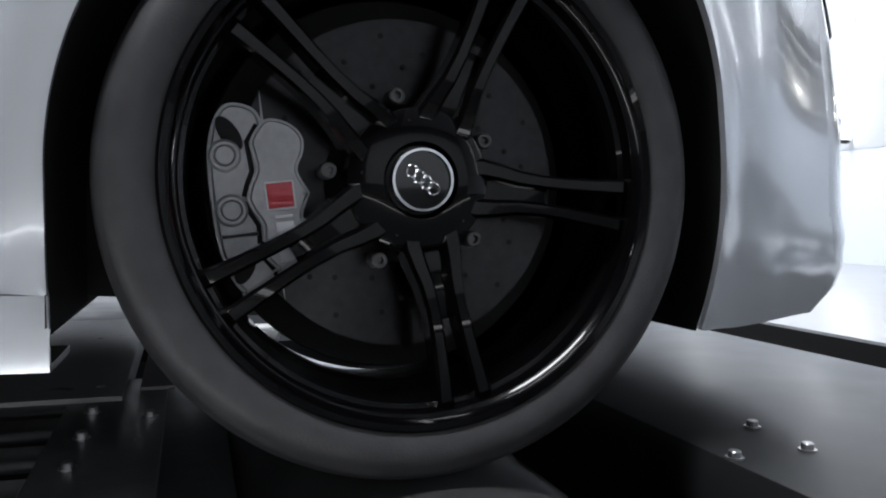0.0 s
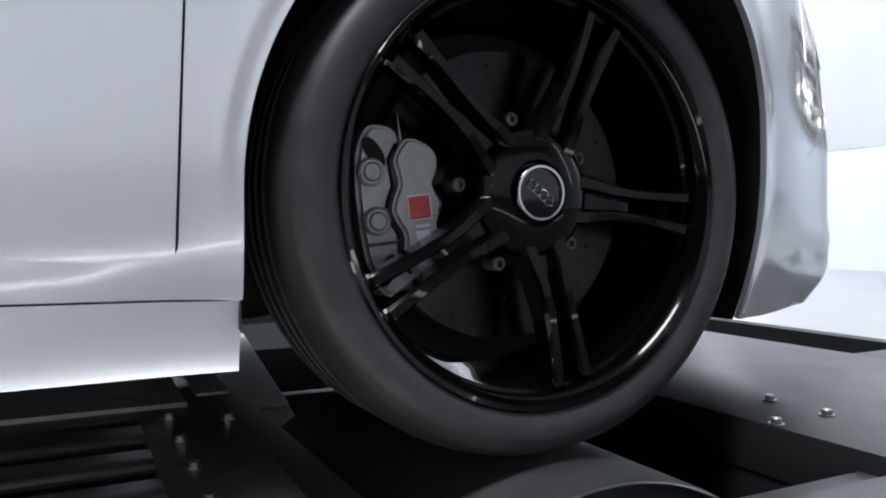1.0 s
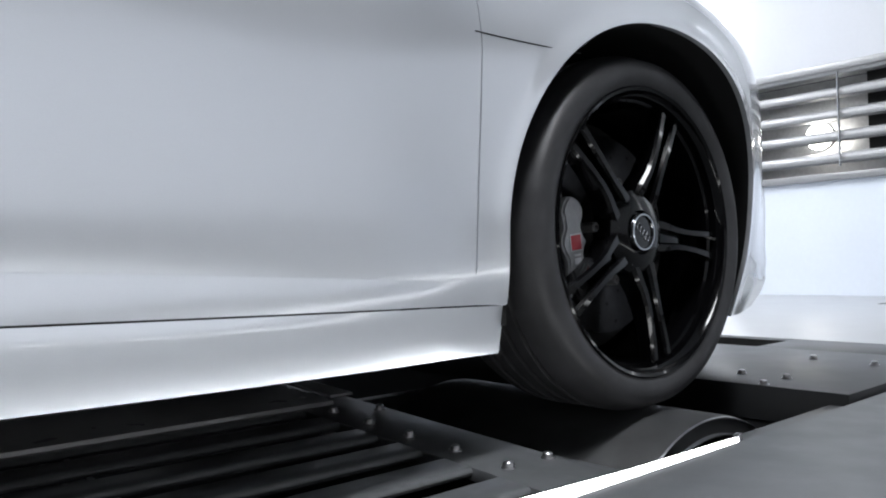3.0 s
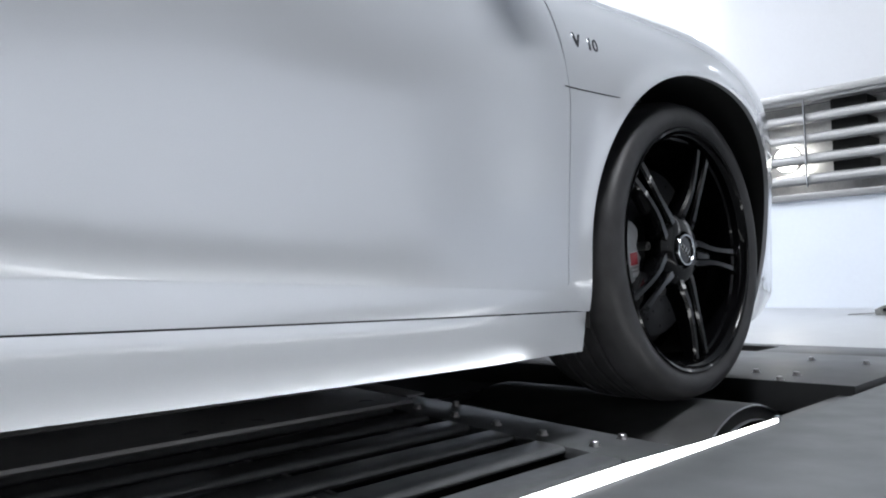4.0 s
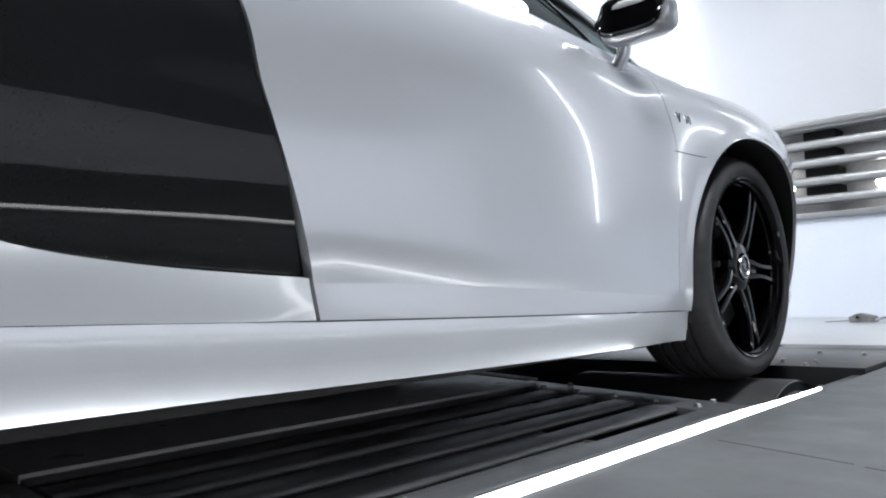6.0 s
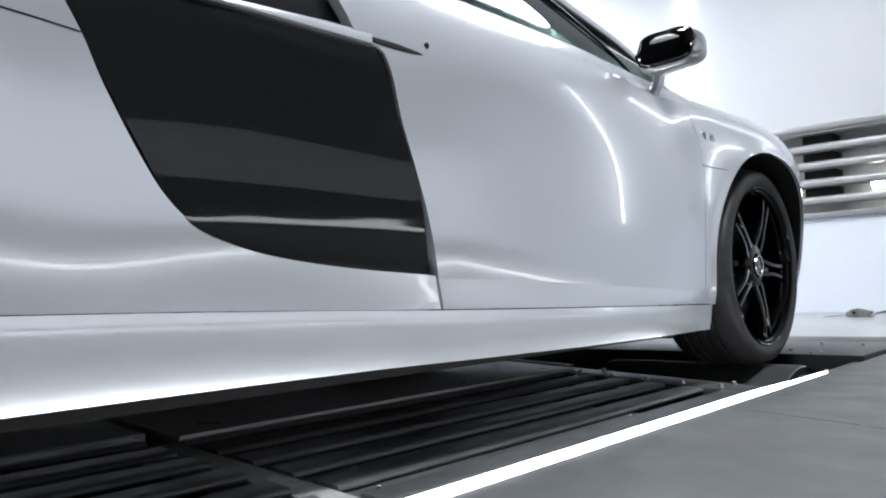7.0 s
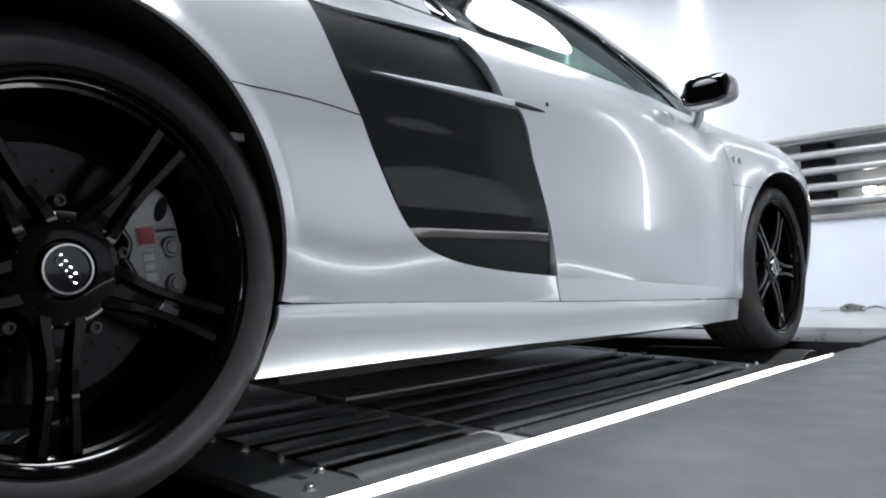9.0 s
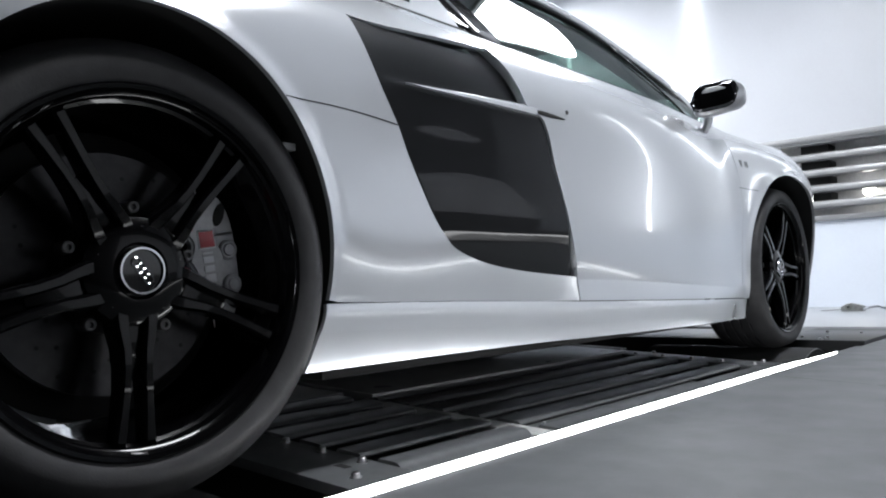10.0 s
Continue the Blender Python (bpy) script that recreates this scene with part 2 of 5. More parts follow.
structure("wall_near_rear", boxed(X0, -1.6, Y0 - 0.2, Y0, 0.40, 2.5), DARK_WALL, "dark grey rear stretch of the studio wall", "wall")
structure("wall_near", boxed(-1.6, X1, Y0 - 0.2, Y0, 0.40, 2.5), NEAR_WALL, "plain pale grey studio wall beside the platform", "wall")
structure("wall_near_top", boxed(X0, X1, Y0 - 0.2, Y0, 2.5, ZC), DARK_WALL, "dark upper part of the grey studio wall", "wall")
structure("wall_far", boxed(X0, X1, Y1, Y1 + 0.2, -0.1, ZC), WALL, "plain white studio wall beyond the car", "wall")
structure("ceiling", boxed(X0, 0.3, Y0, Y1, ZC, ZC + 0.2), CEILING, "plain dark grey studio ceiling", "ceiling")
# out of view; whitened as a reflector so the upper door mirrors less dark
structure("ceiling_reflector", boxed(0.3, X1, Y0, Y1, ZC, ZC + 0.2), WALL, "unseen front stretch of the ceiling, made white to lighten reflections in the door", "ceiling")

# vertical light tubes on the walls
def tube_light(x, y, turn, z0=0.83, z1=3.2):
    th = thing("tube_light", (x, y, z0), "tall vertical white light tube glowing on the white wall", "light tube", "tubes on the walls")
    along = Matrix.Translation((x, y, 0)) @ Matrix.Rotation(turn, 4, "Z")
    bm = boxed(-0.049, -0.042, -0.014, 0.014, z0, z1, 0.002)
    bm.transform(along)
    part("housing", bm, WALL, th)
    bm = boxed(-0.0415, 0.012, -0.0105, 0.0105, z0 + 0.01, z1 - 0.01, 0.005)
    bm.transform(along)
    part("diffuser", bm, TUBE, th, "glowing white diffuser")
    bm = boxed(-0.02, 0.02, -0.02, 0.02, z0 - 0.02, z0 + 0.006, 0.004)
    bm.transform(along)
    part("end_cap", bm, PLASTIC, th, "small black end cap")
    return th


for y in (4.74, 3.38, 2.0, -1.0, -2.43):
    tube_light(X1 - 0.05, y, math.pi)

# long luminous ceiling lights
def stadium(xa, xb, y, half, z0, z1):
    """A long flat body with round ends."""
    bm = bmesh.new()
    ring = [(xb - half + half * math.sin(a), y + half * math.cos(a)) for a in [math.pi * k / 20 for k in range(21)]]
    ring += [(xa + half - half * math.sin(a), y - half * math.cos(a)) for a in [math.pi * k / 20 for k in range(21)]]
    lo, hi = [[bm.verts.new((px, py, z)) for px, py in ring] for z in (z0, z1)]
    bm.faces.new(lo)
    bm.faces.new(hi[::-1])
    for k in range(len(ring)):
        q = (k + 1) % len(ring)
        bm.faces.new((lo[k], hi[k], hi[q], lo[q]))
    return bm


for y, xa, xb, half in ((-0.77, -2.15, -0.3, 0.26), (0.94, 0.98, 2.3, 0.38), (3.6, -2.6, 3.4, 0.28)):
    th = thing("ceiling_light", ((xa + xb) / 2, y, ZC - 0.05), "long white ceiling light with rounded ends in an aluminium frame", "ceiling light", "ceiling lights")
    part("frame", stadium(xa - 0.04, xb + 0.04, y, half + 0.04, ZC - 0.05, ZC - 0.004), ALU, th)
    part("diffuser", stadium(xa, xb, y, half, ZC - 0.062, ZC - 0.052), NEAR_SOFT if y < 0 else SOFT, th, "glowing white diffuser")

# ventilation grille with rounded slats
th = thing("ventilation_grille", (X1, 0.95, LZ0), "wide aluminium ventilation grille with rounded horizontal slats", "grille")
bm = boxed(X1 - 0.03, X1 + 0.05, LY0 - 0.02, LY1 + 0.02, LZ1 - 0.02, LZ1 + 0.03, 0.006)
part("top_frame", bm, ALU, th)
part("bottom_frame", boxed(X1 - 0.03, X1 + 0.05, LY0 - 0.02, LY1 + 0.02, LZ0 - 0.025, LZ0 + 0.02, 0.006), ALU, th)
for y in (LY0 - 0.02, LY1 - 0.01):
    part("side_frame", boxed(X1 - 0.025, X1 + 0.05, y, y + 0.03, LZ0 + 0.02, LZ1 - 0.02, 0.005), ALU, th)
bm = bmesh.new()
prof = [(-0.004, 0.030), (0.02, 0.040), (0.06, 0.036), (0.10, 0.010), (0.06, -0.020), (0.015, -0.034), (-0.012, -0.022), (-0.018, 0.006)]
sheet(bm, [[(x, y, z) for x, z in prof + prof[:1]] for y in (LY0 + 0.01, LY1 - 0.01)])
slat = mesh_of("slat", bm, ALU, True, 50)
for k in range(5):
    put("slat", slat, th, Matrix.Translation((X1, 0, LZ0 + 0.115 + 0.139 * k)))
part("back_panel", boxed(X1 + 0.34, X1 + 0.36, LY0, LY1, LZ0, LZ1), DUCT, th)
part("duct_floor", boxed(X1 + 0.06, X1 + 0.34, LY0, LY1, LZ0 - 0.02, LZ0 - 0.004), DUCT, th)
part("duct_roof", boxed(X1 + 0.06, X1 + 0.34, LY0, LY1, LZ1 + 0.004, LZ1 + 0.02), DUCT, th)
for y in (LY0 - 0.02, LY1 + 0.004):
    part("duct_side", boxed(X1 + 0.06, X1 + 0.34, y, y + 0.016, LZ0, LZ1), DUCT, th)
for k in range(4):
    z = LZ0 + 0.15 + 0.139 * k
    part("duct_opening", boxed(X1 + 0.09, X1 + 0.30, 0.90, 1.13, z, z + 0.085, 0.004), LINER, th, "black rectangular duct opening")
part("tie_rod", tube(bmesh.new(), [(X1 - 0.03, 1.26, LZ0 + 0.06), (X1 - 0.03, 1.26, LZ1 - 0.03)], 0.008), CHROME, th, "thin chrome rod")

for y, z, g in ((1.46, 1.06, 1.0), (0.62, 0.99, 0.55)):
    lamp = thing("spot_lamp", (X1 + 0.2, y, z), "round white spot lamp shining behind the slats", "lamp", "lamps in the grille")
    bm = bmesh.new()
    lathe(bm, [(-0.06, 0.085), (0.0, 0.10), (0.01, 0.10), (0.012, 0.092), (0.0, 0.09)], 32)
    bm.transform(Matrix.Translation((X1 + 0.16, y, z)) @ Matrix.Rotation(math.pi / 2, 4, "Z") @ Matrix.Scale(g, 4))
    part("housing", bm, ALU, lamp)
    bm = bmesh.new()
    r = lathe(bm, [(0.004, 0.088), (0.014, 0.05), (0.017, 0.01)], 32)
    cap(bm, r[-1])
    bm.transform(Matrix.Translation((X1 + 0.16, y, z)) @ Matrix.Rotation(math.pi / 2, 4, "Z") @ Matrix.Scale(g, 4))
    part("lens", bm, LAMP, lamp, "bright round lamp lens")

# slim post under the corner of the grille
post = thing("wall_post", (X1 - 0.04, 1.95, 0.012), "slim pale grey metal post under the corner of the grille", "post")
part("column", boxed(X1 - 0.055, X1 - 0.010, 1.925, 1.965, 0.05, LZ0 - 0.026, 0.006), ALU, post)
part("cover_strip", boxed(X1 - 0.075, X1 - 0.012, 1.966, 2.01, 0.05, 0.34, 0.008), ALU, post)
part("foot", boxed(X1 - 0.07, X1 - 0.012, 1.94, 1.99, 0.012, 0.05, 0.006), PLASTIC, post, "small black foot")

# cable hanging beside the grille
structure("wall_cable", tube(bmesh.new(), [(X1 - 0.01, 2.02, 1.42), (X1 - 0.03, 2.04, 1.47), (X1 - 0.03, 2.06, 1.56), (X1 - 0.01, 2.065, 1.62)], 0.008), PLASTIC, "short black cable on the wall beside the grille", "cable", True)

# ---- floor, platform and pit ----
structure("floor_pit", boxed(X0, X1, Y0, Y1, -0.8, -0.7), PIT, "pit floor under the test bench, shade put in as near-black", "floor")
EDGE = -0.166
bm = boxed(X0, X1, -1.735, EDGE, -0.7, 0.0, 0.0015, 1)
structure("floor_platform", bm, VINYL, "matt grey raised platform with a narrow seam", "platform")
structure("floor_near", boxed(X0, X1, Y0, -1.737, -0.7, -0.12), DARK_WALL, "dark floor beside the raised platform", "floor")
bm = bmesh.new()
for xa, ya, xb, yb in ((-0.849, -0.226, -0.924, -0.467), (-0.936, -0.485, -1.02, -0.75), (-1.03, -0.77, -1.3, -1.7)):
    d = 0.0028
    f = [bm.verts.new(p) for p in ((xa - d, ya, 0.0004), (xb - d, yb, 0.0004), (xb + d, yb, 0.0004), (xa + d, ya, 0.0004))]
    bm.faces.new(f)
structure("trim_platform_seam", bm, LINER, "narrow dark seam in the grey platform", "seam")
strip = thing("light_strip", (-1.3, -0.15, -0.01), "long white light strip glowing along the platform edge", "light strip")
part("channel", boxed(-2.51, 0.34, EDGE, -0.1265, -0.05, -0.008), PLATE, strip, "grey metal channel")
bm = bmesh.new()
ring = [(-2.50, EDGE + 0.004), (-0.07, EDGE + 0.004), (-0.07, -0.157), (-0.12, -0.1545), (-0.33, -0.148), (-0.42, -0.141), (-0.52, -0.133), (-0.65, -0.1310), (-2.50, -0.1310)]
lo, hi = [[bm.verts.new((px, py, z)) for px, py in ring] for z in (-0.0078, 0.003)]
bm.faces.new(lo[::-1])
bm.faces.new(hi)
for k in range(len(ring)):
    bm.faces.new((lo[k], lo[(k + 1) % len(ring)], hi[(k + 1) % len(ring)], hi[k]))
part("diffuser", bm, STRIP, strip, "glowing white diffuser", False)
part("end_cap", boxed(-0.068, -0.056, EDGE + 0.003, -0.152, -0.008, 0.008, 0.002), BOLT, strip, "small zinc end cap")

near_strip = thing("light_strip", (-1.5, -1.7, 0.0), "long white light strip glowing along the far platform side", "light strip")
part("channel", boxed(X0, X1, -1.734, -1.596, 0.002, 0.02), PLATE, near_strip, "grey metal channel")
part("diffuser", boxed(-2.2, 2.0, -1.722, -1.678, 0.0205, 0.044, 0.006), NEAR_STRIP, near_strip, "glowing white diffuser")

PF = 0.36
bm = boxed(PF, 1.013, EDGE + 0.012, 2.1, -0.06, 0.012, 0.003)
box(bm, 1.013, 1.270, EDGE + 0.012, 0.36, -0.06, 0.012, 0.003)
structure("floor_front_plate", bm, PLATE, "grey painted steel plate bolted down in front of the wheel", "floor plate", True)
structure("wall_pit_front", boxed(PF + 0.004, PF + 0.05, EDGE + 0.012, 2.1, -0.7, -0.06), PLATE, "grey steel side of the roller pit", "wall")
structure("floor_front", boxed(1.274, X1, EDGE + 0.012, Y1, -0.06, 0.012, 0.003), FLOOR, "pale glossy studio floor in front of the car", "floor", True)
# the recess shadow is put into the black of its bottom and side
structure("floor_recess", boxed(1.013, 1.274, 0.36, 2.1, -0.52, -0.50), PIT, "recess bottom between the floor plates, shade coloured in", "floor")
structure("wall_recess", boxed(1.2705, 1.2735, 0.36, 2.1, -0.50, 0.004), LINER, "side of the recess between the floor plates, coloured black for shade", "wall")
structure("floor_bench_edge", boxed(X0, 1.274, 2.1, 2.75, -0.06, 0.0), GRATE, "dark steel edge of the bench on the far side", "floor plate")
structure("floor_far", boxed(X0, 1.274, 2.754, Y1, -0.06, 0.0), FLOOR, "pale studio floor beyond the car", "floor")


def bolt_mesh():
    bm = bmesh.new()
    r = lathe(bm, [(0.0, 0.011), (-0.002, 0.011), (-0.002, 0.0075), (-0.008, 0.0075), (-0.0095, 0.006)], 12)
    cap(bm, r[-1])
    r = lathe(bm, [(0.0, 0.0075), (-0.007, 0.0075), (-0.0085, 0.006)], 6)
    cap(bm, r[-1])
    bm.transform(Matrix.Rotation(-math.pi / 2, 4, "X"))
    return mesh_of("bolt", bm, BOLT, True, 30)


BOLT_ME = bolt_mesh()
for x, y in ((0.372, 0.018), (0.485, 0.125), (0.477, 0.019), (0.833, 0.117), (0.80, -0.04)):
    tagged(put("bolt", BOLT_ME, None, Matrix.Translation((x, y, 0.012))), "zinc hexagon bolt standing on the grey floor plate", "bolt", "bolts of the front plate")

# bars and slots of the pit cover
def bar_mesh(name, length, flat, lip, drop, deep, mat):
    """A bar along -x: flat on top, its near shoulder rolled down, with the ridge at y = 0."""
    bm = bmesh.new()
    prof = [(flat, -deep), (flat, -0.004), (flat - 0.004, 0.0), (lip + 0.004, 0.0)]
    prof += [(lip - lip * math.sin(a), -drop * (1 - math.cos(a))) for a in [math.pi / 2 * k / 8 for k in range(9)]] + [(0.004, -deep)]
    v = sheet(bm, [[(x, y, z) for y, z in prof] for x in (0, -length)])
    bm.faces.new(v[0])
    bm.faces.new(v[1][::-1])
    return mesh_of(name, bm, mat, True, 50)


def lathe_plug(x, y, z, radius, high):
    """A round plug standing on a plate."""
    bm = bmesh.new()
    r = lathe(bm, [(0.0, radius), (-high, radius), (-high - 0.001, radius - 0.001)], 16)
    cap(bm, r[-1])
    bm.transform(Matrix.Translation((x, y, z)) @ Matrix.Rotation(-math.pi / 2, 4, "X"))
    return bm


GZ = -0.014
PITCH = 0.116
# the bench deck leans slightly towards the platform
LEAN = Matrix.Translation((0, 0.2, GZ)) @ Matrix.Rotation(math.atan(0.048), 4, "X") @ Matrix.Translation((0, -0.2, -GZ))


def leaning(ob):
    ob.matrix_basis = LEAN @ ob.matrix_basis
    return ob


fore = thing("front_grating", (-1.0, 0.3, GZ), "dark steel pit cover with long bars and bolted end plate", "grating")
part("end_plate", boxed(-0.402, -0.262, -0.126, 0.69, GZ - 0.02, GZ, 0.002), GRATE, fore)
long_bar = bar_mesh("bar", 1.333, 0.066, 0.010, 0.008, 0.014, GRATE)
slots = [0.045 + PITCH * k for k in range(-1, 6)]
for y in slots:
    if y > -0.05:
        put("bolt", BOLT_ME, fore, Matrix.Translation((-0.362, y - 0.008, GZ)))
    put("bar", long_bar, fore, Matrix.Translation((-0.4022, y + 0.025, GZ)))
    part("infill", boxed(-1.735, -0.835, y - 0.026, y + 0.023, GZ - 0.03, GZ - 0.012, 0.002), GRATE, fore)
    part("bracket", boxed(-0.834, -0.826, y - 0.024, y + 0.021, GZ - 0.03, GZ - 0.010, 0.001), BOLT, fore, "thin bright bracket")
    put("bolt", BOLT_ME, fore, Matrix.Translation((-0.868, y, GZ - 0.013)) @ Matrix.Scale(0.6, 4))
part("edge_bar", boxed(-1.735, -0.4022, -0.126, -0.088, GZ - 0.04, GZ, 0.006), GRATE, fore)
for x, y in ((-0.281, 0.463), (-0.281, 0.033)):
    put("bolt", BOLT_ME, fore, Matrix.Translation((x, y, GZ)))
for k, y in enumerate(slots[1:]):
    put("bolt", BOLT_ME, fore, Matrix.Translation((-1.67 + 0.05 * (k % 2), y + 0.004, GZ - 0.013)) @ Matrix.Scale(0.6, 4))
    put("bolt", BOLT_ME, fore, Matrix.Translation((-1.36 + 0.08 * (k % 2), y + 0.002, GZ - 0.013)) @ Matrix.Scale(0.45, 4))
# near-black sheet under the bars paints the shade seen in the slots
part("slot_shade_plate", boxed(-1.735, -0.30, -0.126, 0.69, -0.30, -0.285), LINER, fore, "black plate put in for the shade under the slots")
leaning(fore)

joint = structure("floor_joint", boxed(-1.802, -1.737, -0.126, 0.575, -0.06, GZ - 0.006, 0.002), JOINT, "pale steel joint strip between the gratings", "floor plate", True)
leaning(joint)

aft = thing("rear_grating", (-2.05, 0.3, GZ), "dark steel pit cover with short raised bars and bolts", "grating")
short_bar = bar_mesh("bar", 0.392, 0.068, 0.008, 0.006, 0.011, GRATE)
round_bar = bar_mesh("bar", 0.392, 0.068, 0.026, 0.030, 0.036, GRATE)
for k in range(6):
    put("bar", short_bar if k else round_bar, aft, Matrix.Translation((-1.804, -0.014 + 0.1145 * k, GZ + 0.006)))
for x, y in ((-2.216, 0.527), (-2.216, 0.413), (-2.216, 0.300), (-2.217, 0.186), (-2.217, 0.073), (-2.293, 0.006)):
    put("bolt", BOLT_ME, aft, Matrix.Translation((x, y, GZ)))
part("marker_slot", boxed(-2.268, -2.252, 0.062, 0.092, GZ - 0.004, GZ + 0.0006), LINER, aft, "short dark slot")
part("end_plate", boxed(-2.345, -2.1965, -0.126, 0.69, GZ - 0.02, GZ, 0.002), GRATE, aft)
part("edge_plate", boxed(-2.1962, -1.804, -0.126, -0.022, -0.06, GZ - 0.026, 0.002), GRATE, aft)
# this black sheet likewise supplies the shade between the short bars
part("slot_shade_plate", boxed(-2.345, -1.737, -0.020, 0.69, -0.10, -0.09), LINER, aft, "black plate put in for the shade under the slots")
leaning(aft)

leaning(structure("floor_cover", boxed(-1.738, -0.326, 0.555, 1.25, -0.05, -0.006, 0.003), COVER, "smooth dark sheet cover under the car", "floor plate", True))
leaning(structure("floor_edge_plate", boxed(-0.304, -0.250, 0.60, 1.5, -0.012, -0.006, 0.002), COVER, "narrow grey steel plate beside the sheet cover", "floor plate", True))
leaning(tagged(part("edge_plate_bolt", lathe_plug(-0.268, 0.93, -0.006, 0.011, 0.007), LINER), "black round bolt head in the narrow steel plate", "bolt"))
structure("floor_ledge", boxed(-0.300, -0.172, -0.10, 1.9, -0.058, -0.050, 0.002), GRATE, "dark steel ledge along the front roller", "floor plate", True)
leaning(structure("floor_cover_rear", boxed(-2.28, -1.766, 0.640, 1.25, -0.05, -0.008, 0.003), COVER, "smooth dark rear sheet cover under the car", "floor plate", True))
structure("floor_bench_far", boxed(-2.28, -0.285, 1.25, 2.1, -0.06, 0.03), GRATE, "dark steel bench deck on the far side of the car", "floor plate")
structure("floor_bench_rear", boxed(X0, -2.96, -0.126, 2.1, -0.06, GZ, 0.003), GRATE, "dark steel bench deck behind the rear rollers", "floor plate")


def roller(x, label):
    th = thing("roller", (x, 0.4, -0.32), label, "roller", "rollers of the bench")
    bm = bmesh.new()
    R = 0.318
    top = 0.006 if x > -1 else 0.001
    lathe(bm, [(0.60, 0.03), (0.60, R), (-0.05, R), (-0.058, R - 0.004), (-0.058, R - 0.03)], 128)
    bm.transform(Matrix.Translation((x, 0, -R + top)))
    part("drum", bm, ROLLER, th)
    bm = bmesh.new()
    lathe(bm, [(-0.0585, R - 0.002), (-0.0615, R - 0.0035), (-0.0585, R - 0.006)], 128, close=True)
    lathe(bm, [(-0.0585, R - 0.03), (-0.064, R - 0.033), (-0.0585, R - 0.037)], 128, close=True)
    bm.transform(Matrix.Translation((x, 0, -R + top)))
    part("end_ring", bm, ROLLER_STEEL, th, "thin bright steel end ring")
    bm = bmesh.new()
    r = lathe(bm, [(-0.058, R - 0.03), (-0.02, R - 0.035), (-0.02, 0.03)], 64)
    cap(bm, r[-1])
    bm.transform(Matrix.Translation((x, 0, -R + top)))
    part("end_disc", bm, GRATE, th)
    part("axle", tube(bmesh.new(), [(x, -0.12, -R), (x, 0.96, -R)], 0.029, 20), ROLLER_STEEL, th)
    return th


roller(0.03, "large dark dynamometer roller under the front wheel")
roller(-2.62, "large dark dynamometer roller under the rear wheel")
structure("floor_axle_beam", boxed(-0.285, PF, 0.96, 1.0, -0.3, -0.085, 0.003), GRATE, "dark beam across the front roller pit", "beam", True)

# ratchet strap left lying on the floor by the front wall
sx, sy = 3.15, 0.49
th = thing("ratchet_strap", (sx, sy + 0.07, 0.012), "grey-green ratchet strap buckle lying on the pale floor", "strap")
for side in (-0.042, 0.036):
    bm = bmesh.new()
    ring = [(0.0, 0.0), (0.145, 0.0), (0.150, 0.030), (0.110, 0.052), (0.055, 0.046), (0.0, 0.026)]
    lo, hi = [[bm.verts.new((sx + side + h, sy + y, 0.0125 + z)) for y, z in ring] for h in (0.0, 0.006)]
    bm.faces.new(lo)
    bm.faces.new(hi[::-1])
    for k in range(len(ring)):
        q = (k + 1) % len(ring)
        bm.faces.new((lo[k], hi[k], hi[q], lo[q]))
    bmesh.ops.recalc_face_normals(bm, faces=bm.faces)
    part("side_plate", bm, STRAP, th)
part("spool", tube(bmesh.new(), [(sx - 0.052, sy + 0.095, 0.044), (sx + 0.052, sy + 0.095, 0.044)], 0.024, 16), WEBBING, th, "rolled grey-green webbing")
part("axle", tube(bmesh.new(), [(sx - 0.060, sy + 0.095, 0.044), (sx + 0.060, sy + 0.095, 0.044)], 0.009, 12), DISC, th)
bm = boxed(-0.034, 0.034, -0.075, 0.0, 0.0, 0.010, 0.003)
bm.transform(Matrix.Translation((sx, sy + 0.075, 0.058)) @ Matrix.Rotation(radians(14), 4, "X"))
part("handle", bm, STRAP, th)
bm = bmesh.new()
tube(bm, [(sx - 0.03, sy + 0.01, 0.024), (sx - 0.03, sy - 0.05, 0.040), (sx - 0.02, sy - 0.09, 0.046), (sx, sy - 0.12, 0.034), (sx + 0.01, sy - 0.155, 0.022), (sx - 0.01, sy - 0.185, 0.024), (sx - 0.03, sy - 0.165, 0.030)], 0.0085)
part("hook", bm, CHROME, th, "bright steel hook")
bm = bmesh.new()
sheet(bm, [[(sx - 0.025 + 0.02 * math.sin(2.2 * u), sy + 0.13 + 0.17 * u, 0.026 - 0.012 * u), (sx + 0.025 + 0.02 * math.sin(2.2 * u), sy + 0.13 + 0.17 * u, 0.027 - 0.012 * u)] for u in [k / 12 for k in range(13)]])
ob = part("webbing", bm, WEBBING, th, "grey-green woven webbing")
ob.modifiers.new("thick", "SOLIDIFY").thickness = 0.003

# pale cross beam standing in the pit behind the front roller
beam = thing("cross_beam", (-0.2, 0.9, -0.3), "pale grey steel cross beam with a clamp in the roller pit", "beam")
def beam_piece(ya, yb, z):
    """A flat piece of the skewed beam."""
    edge = lambda y: -0.10 + 0.137 * (y - 0.77)
    bm = bmesh.new()
    lo, hi = [[bm.verts.new(p) for p in ((-0.25, ya, h), (edge(ya), ya, h), (edge(yb), yb, h), (-0.25, yb, h))] for h in (z - 0.03, z)]
    bm.faces.new(lo[::-1])
    bm.faces.new(hi)
    for k in range(4):
        bm.faces.new((lo[k], lo[(k + 1) % 4], hi[(k + 1) % 4], hi[k]))
    bmesh.ops.bevel(bm, geom=bm.edges[:], offset=0.002, segments=1, affect="EDGES")
    return bm


part("rail", beam_piece(0.865, 1.9, -0.064), DUCT, beam)
